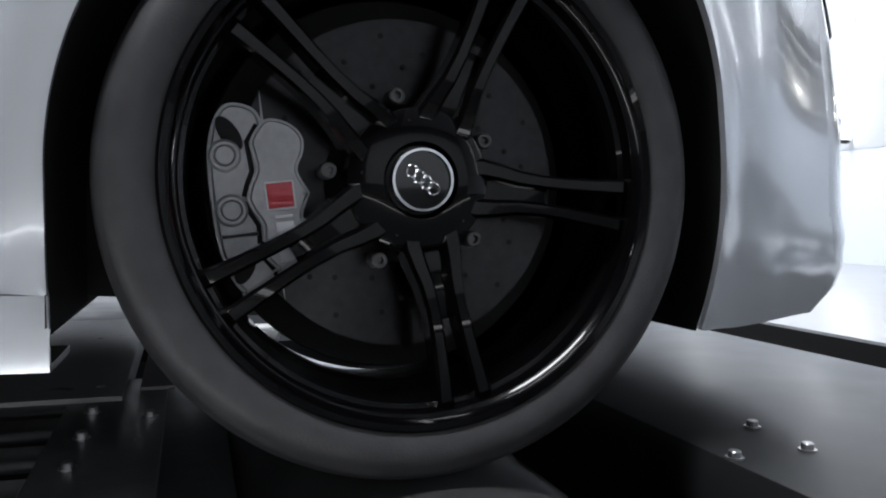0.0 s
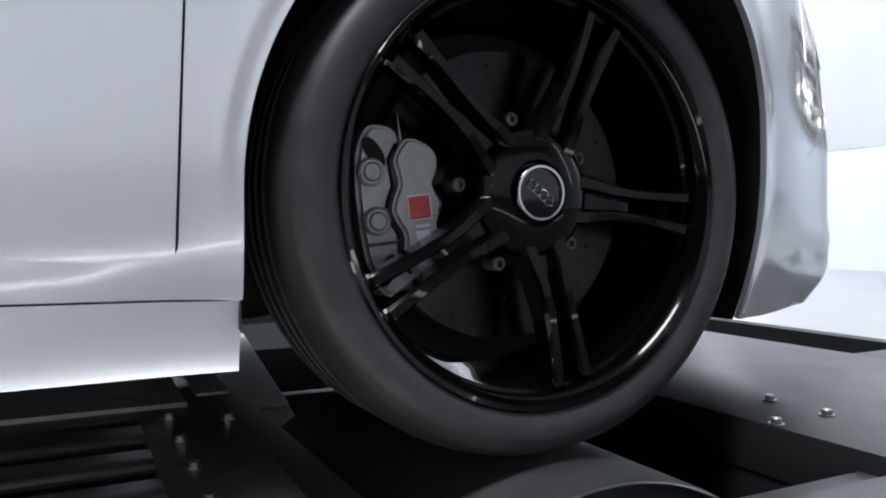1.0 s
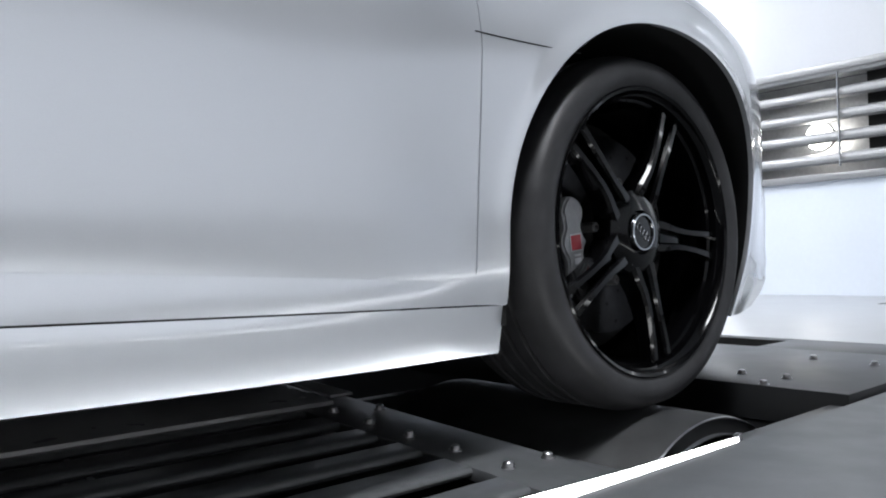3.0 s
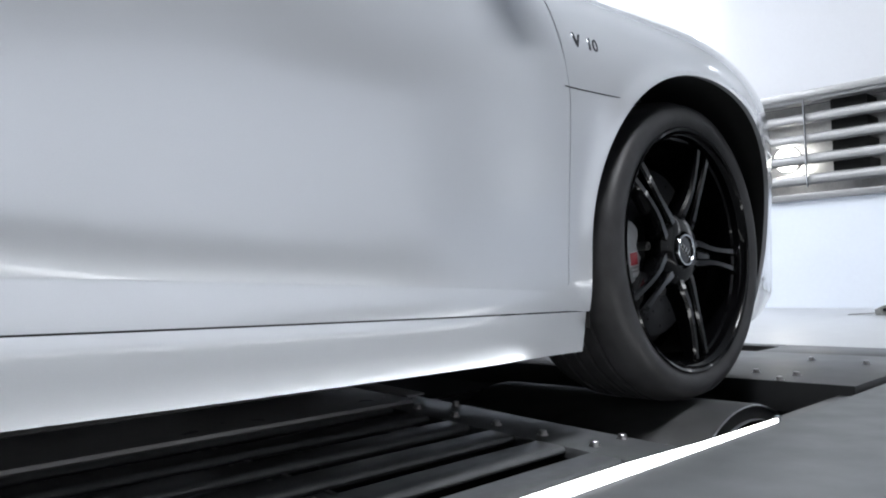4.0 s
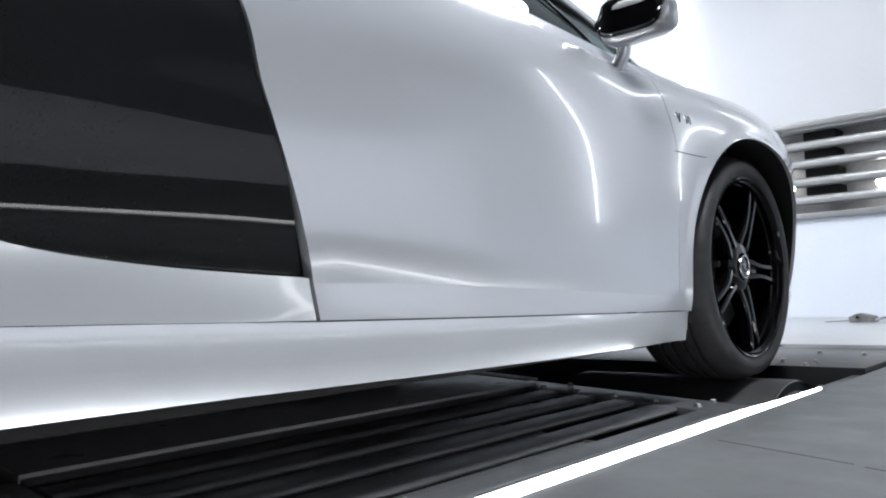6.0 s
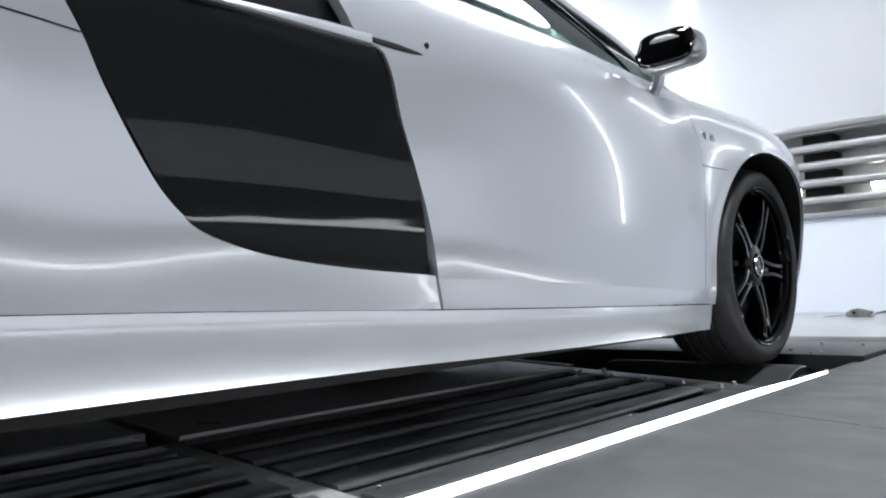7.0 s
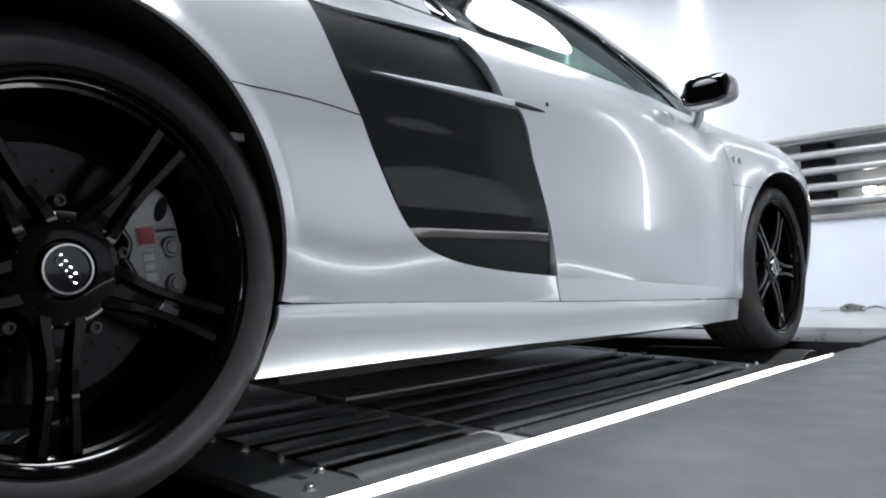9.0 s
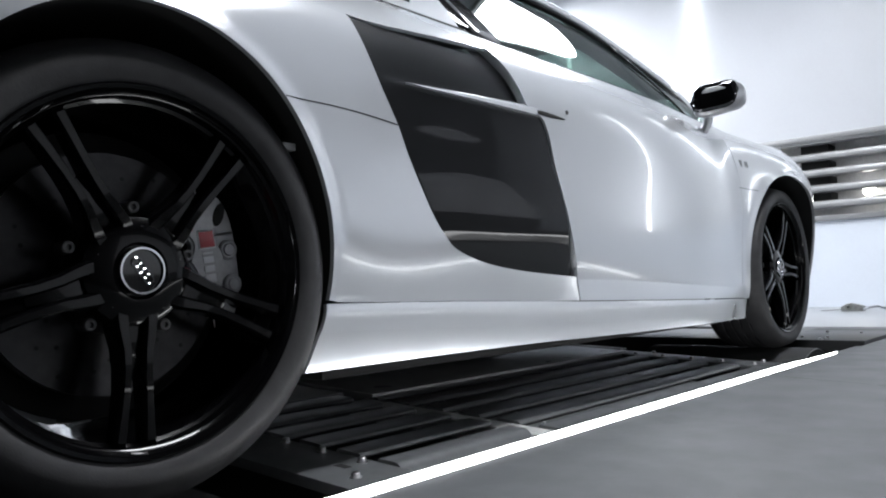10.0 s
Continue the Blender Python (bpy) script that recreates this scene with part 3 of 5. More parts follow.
part("clamp", beam_piece(0.775, 0.862, -0.062), JOINT, beam, "lighter clamp block")
part("foot", beam_piece(0.64, 0.768, -0.066), DUCT, beam)
part("post", boxed(-0.235, -0.185, 1.02, 1.08, -0.70, -0.094, 0.003), PIT, beam)


# ---- the car ----
YC = 0.94
car = thing("sports_car", (-1.32, YC, 0.0), "white two-door sports coupe with dark side blades and black wheels", "car")

# side form: how far the skin lies in from the outermost line, by length and height
LEVELS = (0.13, 0.22, 0.285, 0.36, 0.46, 0.60, 0.71, 0.81, 0.90)
STATIONS = {
    -3.30: (0.24, 0.20, 0.17, 0.14, 0.11, 0.10, 0.12, 0.18, 0.30),
    -2.65: (0.08, 0.05, 0.03, 0.003, -0.020, -0.030, -0.008, 0.05, 0.15),
    -2.15: (0.068, 0.044, 0.032, 0.0240, 0.0225, 0.0310, 0.041, 0.073, 0.15),
    -1.95: (0.062, 0.042, 0.0325, 0.0225, 0.0210, 0.0285, 0.039, 0.072, 0.152),
    -1.65: (0.052, 0.0310, 0.0225, 0.0150, 0.0148, 0.0260, 0.0370, 0.070, 0.155),
    -1.10: (0.042, 0.0170, 0.0145, 0.0140, 0.0145, 0.0210, 0.0285, 0.066, 0.155),
    -0.85: (0.047, 0.0225, 0.0195, 0.0180, 0.0175, 0.0240, 0.0365, 0.072, 0.158),
    -0.60: (0.066, 0.0352, 0.0325, 0.0310, 0.0298, 0.0335, 0.0490, 0.089, 0.172),
    -0.38: (0.090, 0.0520, 0.0452, 0.0422, 0.0380, 0.0368, 0.0530, 0.094, 0.181),
    0.00: (0.06, 0.03, 0.015, 0.00, -0.010, -0.012, 0.010, 0.075, 0.20),
    0.36: (0.096, 0.066, 0.047, 0.031, 0.017, 0.010, 0.034, 0.125, 0.27),
    0.62: (0.18, 0.14, 0.125, 0.115, 0.11, 0.125, 0.18, 0.34, 0.56),
}
_xs = sorted(STATIONS)
_cols = [spline(LEVELS, STATIONS[x]) for x in _xs]
_grid_x = [-3.30 + 3.92 * k / 400 for k in range(401)]
_grid_z = [0.13 + 0.77 * k / 80 for k in range(81)]
_rows = []
for _z in _grid_z:
    _f = spline(_xs, [c(_z) for c in _cols])
    _rows.append([_f(x) for x in _grid_x])
_table = np.array(_rows)


def base_skin(x, z):
    """The smooth side form, looked up in the spline surface."""
    u = min(max((x + 3.30) / 3.92 * 400, 0.0), 399.999)
    v = min(max((z - 0.13) / 0.77 * 80, 0.0), 79.999)
    i, j = int(u), int(v)
    fu, fv = u - i, v - j
    def cubic(p, f):
        return p[1] + 0.5 * f * (p[2] - p[0] + f * (2 * p[0] - 5 * p[1] + 4 * p[2] - p[3] + f * (3 * (p[1] - p[2]) + p[3] - p[0])))
    ii = [min(max(i + k, 0), 400) for k in (-1, 0, 1, 2)]
    jj = [min(max(j + k, 0), 80) for k in (-1, 0, 1, 2)]
    return float(cubic([cubic([_table[b][a] for a in ii], fu) for b in jj], fv))


crease_z = smooth_curve((-2.4, -2.0, -1.45, -1.20, -0.85, -0.43), (0.31, 0.305, 0.297, 0.288, 0.272, 0.252))
band_z = smooth_curve((-2.4, -2.0, -1.6, -1.25, -0.8, -0.43), (0.390, 0.400, 0.415, 0.392, 0.335, 0.288))


seam_low = smooth_curve((-2.40, -1.99, -1.53, -0.90, -0.34), (0.272, 0.262, 0.246, 0.228, 0.214))


def ease(t):
    t = min(1.0, max(0.0, t))
    return t * t * (3 - 2 * t)


def skin(x, z):
    y = base_skin(x, z)
    # below the belly the door turns under into a hollow, down to a crease that falls towards the front
    if -1.60 < x < -0.41:
        amount = ease((x + 1.60) / 0.10) * ease((-0.41 - x) / 0.10)
        steep = 0.30 + 0.70 * ease((-0.62 - x) / 0.50)
        c = crease_z(x)
        h, w = 0.55 * (band_z(x) - c), 0.014
        t = z - c
        deep = steep * (0.052 * h + 0.024 * w)
        if t >= h:
            y += amount * steep * 0.024 * w * math.exp(-(t - h) / w)
        elif t >= 0:
            y += amount * steep * (0.024 * w + (h - t) * (0.024 + 0.028 * (h - t) / h))
        else:
            y += amount * (deep - (0.100 * h + 0.034 * w) * min(1.0, -t / (c - seam_low(x) + 0.004)))
    # the foot of the front bumper stands out as a lip
    if x > 0.42:
        y -= 0.007 * ease((0.238 - z) / 0.008) * ease((x - 0.42) / 0.10)
    return y


# how far the front corner draws back at a height
tuck = pchip((0.14, 0.17, 0.20, 0.25, 0.30, 0.40, 0.52, 0.68, 0.8), (0.030, 0.015, 0.0, 0.0, 0.018, 0.034, 0.050, 0.055, 0.055))


def draw_in(bm):
    """Shapes the front corner of a body part."""
    for v in bm.verts:
        if v.co.x > 0.40:
            v.co.x -= tuck(v.co.z) * ease((v.co.x - 0.40) / 0.22)
    return bm


def mirrored(bm):
    """Adds the other flank."""
    other = bmesh.ops.duplicate(bm, geom=bm.verts[:] + bm.edges[:] + bm.faces[:])["geom"]
    vs = [g for g in other if isinstance(g, bmesh.types.BMVert)]
    for v in vs:
        v.co.y = 2 * YC - v.co.y
    bmesh.ops.reverse_faces(bm, faces=[g for g in other if isinstance(g, bmesh.types.BMFace)])
    return bm


def pair(name, bm, mat, label="", thick=0.0, smooth=True, angle=35):
    """The same part on both flanks, an object each."""
    obs = []
    for side in (0, 1):
        b = bm.copy()
        if side:
            flip(b)
        ob = part(name, b, mat, car, label, smooth, angle)
        if thick:
            ob.modifiers.new("thick", "SOLIDIFY").thickness = thick
        obs.append(ob)
    bm.free()
    return obs


def flip(bm):
    for v in bm.verts:
        v.co.y = 2 * YC - v.co.y
    bmesh.ops.reverse_faces(bm, faces=bm.faces[:])
    return bm


def skin_mesh(name, bm, mat, thick, out=True):
    """Gives a skin its thickness inwards, in place, and makes the mesh."""
    bmesh.ops.recalc_face_normals(bm, faces=bm.faces)
    if sum(f.normal.y * f.calc_area() for f in bm.faces) > 0 and out:
        bmesh.ops.reverse_faces(bm, faces=bm.faces[:])
    bm.normal_update()
    front = bm.faces[:]
    edge = [e for e in bm.edges if len(e.link_faces) == 1]
    ext = {v: bm.verts.new(v.co - v.normal * thick) for v in list(bm.verts)}
    for f in front:
        bm.faces.new([ext[v] for v in reversed(f.verts)])
    for e in edge:
        a, b = e.verts
        bm.faces.new((a, b, ext[b], ext[a]))
    return mesh_of(name, bm, mat, True, 40)


def panel(name, build, mat, label="", thick=0.008):
    """A body panel on both flanks: build() returns its skin on the near flank."""
    for side in (0, 1):
        bm = build()
        if side:
            flip(bm)
            me = skin_mesh_far(name, bm, mat, thick)
        else:
            me = skin_mesh(name, bm, mat, thick)
        ob = put(name, me, car)
        if label:
            ob["label"] = label


def skin_mesh_far(name, bm, mat, thick):
    flip(bm)
    me = skin_mesh(name, bm, mat, thick)
    for v in me.vertices:
        v.co.y = 2 * YC - v.co.y
    me.flip_normals()
    return me


def patch(rear, fore, low, high, nu, nv, lift=0.0):
    """A four-sided skin patch; rear and fore give x by height share, low and high give z by x."""
    bm = bmesh.new()
    rows = []
    for j in range(nv + 1):
        v = j / nv
        row = []
        for i in range(nu + 1):
            u = i / nu
            x = rear(v) * (1 - u) + fore(v) * u
            z = low(x) * (1 - v) + high(x) * v
            row.append((x, skin(x, z) + lift, z))
        rows.append(row)
    sheet(bm, rows)
    return bm


def ring_patch(cx, cz, rx, rz, a0, a1, outline, na, nr, lift=0.0, flare=0.0):
    """A skin patch from a wheel arch out to an outline, which is a chain of (x, z) points seen from the hub in turn."""
    bm = bmesh.new()
    def reach(a):
        d = (math.cos(a), math.sin(a))
        best = None
        for p, q in zip(outline, outline[1:]):
            ex, ez = q[0] - p[0], q[1] - p[1]
            det = d[0] * -ez + ex * d[1]
            if abs(det) < 1e-9:
                continue
            px, pz = p[0] - cx, p[1] - cz
            t = (px * -ez + ex * pz) / det
            s = (d[0] * pz - d[1] * px) / det
            if t > 0 and -1e-6 <= s <= 1 + 1e-6 and (best is None or t > best):
                best = t
        return best
    angles = {a0 + (a1 - a0) * k / na for k in range(na + 1)}
    corners = set()
    for p in outline:
        a = math.atan2(p[1] - cz, p[0] - cx)
        while a < a0:
            a += 2 * math.pi
        if a < a1:
            corners.add(a)
    angles = {b for b in angles if b in (a0, a1) or all(abs(b - a) > 0.006 for a in corners)} | corners
    rows = []
    for a in sorted(angles):
        r1 = reach(a)
        if r1 is None:
            continue
        r0 = 1 / math.sqrt((math.cos(a) / rx) ** 2 + (math.sin(a) / rz) ** 2)
        r0 *= 1 + flare * max(0.0, radians(14) - a) ** 1.6
        # below the hub the front arch runs straight down to the sill
        if flare and a > math.pi:
            r0 = rx / -math.cos(a)
        r1 = max(r1, r0 + 0.004)
        row = []
        for k in range(nr + 1):
            u = (k / nr) ** 1.15
            r = r0 + (r1 - r0) * u
            x, z = cx + r * math.cos(a), cz + r * math.sin(a)
            # the lip rolls slightly outwards at the arch
            row.append((x, skin(x, z) - 0.006 * math.exp(-((r - r0) / 0.02) ** 2) + lift, z))
        first = row[0]
        row = [(first[0], first[1] + 0.010, first[2]), (first[0], first[1] + 0.003, first[2])] + row
        rows.append(row)
    sheet(bm, rows)
    return bm


GAP = 0.0030
FC, RC = (0.004, 0.325), (-2.65, 0.328)
belt = smooth_curve((-1.90, -1.65, -1.33, -1.0, -0.62, -0.43, -0.30), (0.880, 0.877, 0.873, 0.865, 0.849, 0.839, 0.829))
door_fore = smooth_curve((0, 0.5, 0.63, 0.75, 1), (-0.408, -0.396, -0.391, -0.396, -0.422))
door_rear_xz = ((-1.536, 0.246), (-1.549, 0.308), (-1.573, 0.40), (-1.590, 0.460), (-1.618, 0.560), (-1.648, 0.685), (-1.700, 0.700), (-1.722, 0.735), (-1.747, 0.780), (-1.768, 0.812), (-1.783, 0.838), (-1.795, 0.884))
_dz = pchip([p[1] for p in door_rear_xz], [p[0] for p in door_rear_xz])


def door_rear(v):
    return _dz(0.246 + v * (0.884 - 0.246))


def seam_gap(x):
    """The seam closes up behind the door."""
    return 0.0012 if x > -1.56 else 0.0004


def door_skin():
    """The door, with rows of points that crowd along the crease."""
    bm = bmesh.new()
    rows = []
    steps = [(0, k / 5) for k in range(6)] + [(1, 0.0), (2, 0.0), (3, 0.0)] + [(4, k / 78) for k in range(79)]
    for band, q in steps:
        row = []
        for i in range(91):
            u = i / 90
            zm = 0.246 + (0.884 - 0.246) * (0.06 if band < 3 else 0.09 + 0.91 * q)
            v = (zm - 0.246) / (0.884 - 0.246)
            for _ in range(3):
                x = (door_rear(v) + GAP) * (1 - u) + (door_fore(v) - GAP) * u
                lo, hi, c = seam_low(x) + 0.0010, belt(x), crease_z(min(max(x, -1.7), -0.43))
                z = (lo + (c - 0.0025 - lo) * q, c - 0.0012, c, c + 0.0012, c + 0.0025 + (hi - c - 0.0025) * q)[band]
                v = min(1.0, max(0.0, (z - lo) / (hi - lo)))
            row.append((x, skin(x, z), z))
        rows.append(row)
    sheet(bm, rows)
    return bm


panel("door", door_skin, PAINT, "", 0.020)

# side blade, with an upward ledge across it
blade_rear_pts = [(-2.005, 0.379), (-2.045, 0.418), (-2.080, 0.475), (-2.115, 0.545), (-2.138, 0.602), (-2.176, 0.672), (-2.205, 0.735), (-2.228, 0.795)]
blade_low_pts = [(-2.005, 0.379), (-1.955, 0.357), (-1.870, 0.337), (-1.735, 0.321), (-1.549, 0.308)]


def rounded(points):
    """The same chain with soft bends, four steps to a stretch."""
    out = []
    for k in range(len(points) - 1):
        p = [points[min(max(k + q, 0), len(points) - 1)] for q in (-1, 0, 1, 2)]
        for f in (0, 0.25, 0.5, 0.75):
            out.append(tuple(p[1][c] + 0.5 * f * (p[2][c] - p[0][c] + f * (2 * p[0][c] - 5 * p[1][c] + 4 * p[2][c] - p[3][c] + f * (3 * (p[1][c] - p[2][c]) + p[3][c] - p[0][c]))) for c in (0, 1)))
    return out + [points[-1]]


_whole = rounded(blade_low_pts[::-1] + blade_rear_pts[1:])
_corner = 4 * (len(blade_low_pts) - 1)
blade_low_pts, blade_rear_pts = _whole[:_corner + 1][::-1], _whole[_corner:]
_br, _bl = polyline(blade_rear_pts), polyline(blade_low_pts)


def flat_facet(z):
    """A narrow facet low on the blade: what it adds inwards below a height."""
    steps = [(0.385 + 0.028 * k / 28) for k in range(29)]
    turn = lambda q: 0.042 * (min(1.0, (q - 0.385) / 0.018) if q < 0.403 else max(0.0, (0.412 - q) / 0.009))
    return sum(turn(q) * 0.001 * min(1.0, max(0.0, (q + 0.0005 - z) / 0.001)) for q in steps)


def blade_skin():
    bm = bmesh.new()
    rows = []
    nv, nu = 132, 36
    for j in range(nv + 1):
        v = j / nv
        row = []
        for i in range(nu + 1):
            u = i / nu
            zr = 0.308 + v * (0.834 - 0.308)
            right = (_dz(zr) - GAP, zr)
            left = _br(v)
            left = (left[0] + GAP, left[1])
            low, top = _bl(u), (-2.228 + u * (-1.7815 + 2.228), 0.795 + 0.039 * u)
            c = [(1 - u) * left[k] + u * right[k] + (1 - v) * low[k] + v * top[k] - ((1 - u) * (1 - v) * (-2.005, 0.379)[k] + u * (1 - v) * (-1.549, 0.308)[k] + (1 - u) * v * (-2.228, 0.795)[k] + u * v * (-1.7815, 0.834)[k]) for k in (0, 1)]
            x, z = c
            ledge = 0.690 + 0.004 * u
            depth = 0.020 * u * (0.5 + 0.5 * math.tanh((z - ledge) / 0.006))
            hollow = 0.14 * 0.034 * math.log(1 + math.exp((0.480 - z) / 0.034)) - 0.010 * ease((0.60 - z) / 0.16) + flat_facet(z) - 0.017 * ease((-1.58 - x) / 0.30) * max(0.0, 0.43 - z)
            row.append((x, skin(x, z) + 0.004 + depth + hollow, z))
        rows.append(row)
    sheet(bm, rows)
    return bm


panel("side_blade", blade_skin, GRAPHITE, "glossy dark graphite side blade", 0.01)

# tapering white fin across the blade, running on from the door
def fin():
    bm = bmesh.new()
    rows = []
    for k in range(25):
        s = k / 24
        x = -2.10 + s * 0.430
        h = 0.0010 + 0.025 * s ** 0.9
        z0 = 0.689 - 0.001 * s
        y = skin(x, z0)
        rows.append([(x, y + 0.012, z0 - 0.001), (x, y - 0.001 - 0.002 * s, z0), (x, y - 0.002 * s + 0.0005, z0 + 0.5 * h), (x + 0.012 * s, y + 0.006 * s + 0.001, z0 + 0.9 * h), (x + 0.012 * s, y + 0.012 * s + 0.003, z0 + h), (x, y + 0.034, z0 + h + 0.001)])
    sheet(bm, rows)
    return bm


panel("blade_fin", fin, PAINT, "tapering white fin across the blade", 0.002)

# rear quarter round the rear wheel
quarter_out = [(-2.345, 0.2722), (-2.30, 0.2715)] + [(x, seam_low(x) + 0.0005) for x in (-2.2, -2.1, -1.99, -1.8, -1.66)] + [(-1.540, 0.2475)]
quarter_out += [(-1.552, 0.305)] + [(p[0] - (0.002 if k else 0), p[1] - 0.003) for k, p in enumerate(reversed(blade_low_pts[:-1]))]
quarter_out += [(p[0] - 0.002, p[1]) for p in blade_rear_pts[1:]] + [(-2.238, 0.800), (-2.65, 0.815), (-3.0, 0.80), (-3.30, 0.77), (-3.30, 0.50), (-3.30, 0.16), (-3.0, 0.15)]
panel("rear_quarter", lambda: ring_patch(RC[0], RC[1], 0.327, 0.364, radians(-9.2), radians(207), quarter_out, 150, 26), PAINT)


def shoulder():
    low = smooth_curve((-3.30, -3.0, -2.65, -2.24, -2.0, -1.78), (0.772, 0.802, 0.817, 0.799, 0.816, 0.836))
    high = smooth_curve((-3.30, -2.8, -2.3, -1.70), (0.85, 0.885, 0.892, 0.886))
    rearx = lambda v: -3.30
    forex = lambda v: _dz(0.836 + v * (0.884 - 0.836)) - GAP
    return patch(rearx, forex, low, high, 60, 12)


panel("shoulder", shoulder, PAINT)

# front fender round the front wheel
crown = smooth_curve((-0.44, -0.25, 0.0, 0.20, 0.40, 0.55, 0.62), (0.840, 0.829, 0.820, 0.812, 0.775, 0.715, 0.68))
fender_out = [(0.34, 0.150), (0.45, 0.148), (0.62, 0.156), (0.62, 0.35), (0.62, 0.55), (0.62, 0.68)]
fender_out += [(x, crown(x)) for x in (0.58, 0.55, 0.5, 0.45, 0.40, 0.3, 0.2, 0.1, 0.0, -0.1, -0.2, -0.3, -0.38)]
fender_out += [(door_fore(v), seam_low(-0.42) + v * (0.856 - 0.216)) for v in (1.0, 0.9, 0.75, 0.6, 0.5, 0.35, 0.2, 0.08)] + [(-0.428, 0.2175), (-0.345, 0.214)]
panel("front_fender", lambda: draw_in(ring_patch(FC[0], FC[1], 0.350, 0.358, radians(-25), radians(197.5), fender_out, 150, 26, 0.0, 0.30)), PAINT)


# sill: it turns under to a crease, below which a lip faces the floor lights
def sill_skin():
    bm = bmesh.new()
    rows = []
    shares = [k / 14 for k in range(7)] + [0.485, 0.5, 0.512] + [k / 14 for k in range(8, 15)] + [1.012, 1.02, 1.02]
    for j, share in enumerate(shares):
        row = []
        for i in range(81):
            u = i / 80
            zr = 0.273 + (0.156 - 0.273) * min(share, 1.0)
            x0, x1 = RC[0] + 0.327 * math.sqrt(1 - ((zr - RC[1]) / 0.364) ** 2), -0.346 - 0.001 * share
            x = x0 + (x1 - x0) * u
            top = seam_low(x) - seam_gap(x)
            low = 0.156 - 0.015 * max(0.0, u - 0.35) / 0.65
            fold = sill_fold(x)
            # rows crowd round the fold
            f = min(share, 1.0)
            f = fold * (f / 0.5) ** 0.8 if f < 0.5 else fold + (1 - fold) * ((f - 0.5) / 0.5) ** 1.25
            z = top + (low - top) * (f + max(0.0, share - 1.0))
            d, df = (top - low) * f, (top - low) * fold
            turn = -0.003 + (0.09 * d * d / df if d < df else 0.09 * df + (0.222 + 0.033 * ease((-1.3 - x) / 0.6)) * (d - df))
            lean = ease((x + 0.95) / 0.60)
            y = skin(x, top) + (1 - lean) * turn * min(1.0, d / 0.012) + lean * 0.0125 * f
            y += (0.0, 0.004, 0.02, 0.12)[max(0, j - 16)]
            row.append((x, y, z))
        rows.append(row)
    sheet(bm, rows)
    return bm


sill_fold = smooth_curve((-2.4, -2.2, -1.95, -1.5, -0.82, -0.34), (0.42, 0.44, 0.50, 0.58, 0.62, 0.65))
panel("sill", sill_skin, PAINT)

# seams drawn as narrow shadow gaskets
def seam(points, width=0.0012):
    bm = bmesh.new()
    path = []
    for x, z in points:
        # the seam follows the rolled lip of the rear arch
        r = math.hypot((x - RC[0]) / 0.327, (z - RC[1]) / 0.364)
        lip = 0.006 * math.exp(-((r - 1) * 0.345 / 0.02) ** 2)
        path.append((x, skin(x, z) + 0.0002 - lip, z))
    tube(bm, path, width, 6)
    return bm


for name, pts in (("quarter_seam", [(-2.431 + 0.291 * k / 12, 0.601 + 0.012 * math.sin(math.pi * k / 16) - 0.009 * k / 12) for k in range(13)]),
                  ("fender_seam", [(-0.405 + 0.21 * k / 12, 0.611 - 0.004 * k / 12) for k in range(13)])):
    pair(name, seam(pts), LINER)

# nose, hood, roof and tail close the body
_pull = pchip((0.156, 0.21, 0.30, 0.40, 0.50, 0.58, 0.64, 0.68), (0.06, 0.03, 0.0, 0.0, 0.01, 0.035, 0.075, 0.12))


def nose_at(a, z, out=0.0):
    """A point of the front outline, from the flank at a = 0 to the middle."""
    y0 = skin(0.62, z)
    x = 0.62 + (0.285 - _pull(z)) * math.sin(a) - tuck(z)
    return (x + out * math.sin(a), y0 + (YC - y0) * (1 - math.cos(a)) ** 0.80 - out * math.cos(a), z)


def nose_rows():
    return [[nose_at(k / 40 * math.pi / 2, z) for k in range(41)] for z in [0.156 + 0.524 * j / 40 for j in range(41)]]


bm = bmesh.new()
rows = nose_rows()
sheet(bm, rows)
mirrored(bm)
bmesh.ops.remove_doubles(bm, verts=bm.verts, dist=0.0004)
part("front_bumper", bm, PAINT, car)

# side intakes with fins, headlamps
for side in (0, 1):
    def placed(bm):
        return flip(bm) if side else bm
    bm = bmesh.new()
    sheet(bm, [[nose_at(a, z, 0.003) for a in [0.36 + 0.05 * k for k in range(17)]] for z in [0.285 + 0.19 * j / 8 for j in range(9)]])
    part("intake", placed(bm), LINER, car, "black side air intake")
    for z, reach in ((0.325, 0.010), (0.378, 0.020), (0.432, 0.026), (0.482, 0.020)):
        bm = bmesh.new()
        rows = []
        for k in range(21):
            s = k / 20
            a = 0.32 + 0.80 * s
            e = reach * min(1.0, s / 0.25) ** 0.6 * min(1.0, (1 - s) / 0.1)
            rows.append([nose_at(a, z + 0.010, 0.002), nose_at(a, z + 0.012, e * 0.8 + 0.002), nose_at(a, z + 0.002, e + 0.003), nose_at(a, z - 0.008, e * 0.7 + 0.002), nose_at(a, z - 0.010, 0.002)])
        sheet(bm, rows)
        part("intake_fin", placed(bm), GRAPHITE, car, "glossy dark intake fin")
    bm = bmesh.new()
    sheet(bm, [[nose_at(a, z + 0.03 * math.sin(a), 0.004) for a in [0.16 + 0.06 * k for k in range(16)]] for z in [0.535 + 0.10 * j / 8 for j in range(9)]])
    part("headlamp", placed(bm), LENS, car, "clear headlamp with bright reflectors")

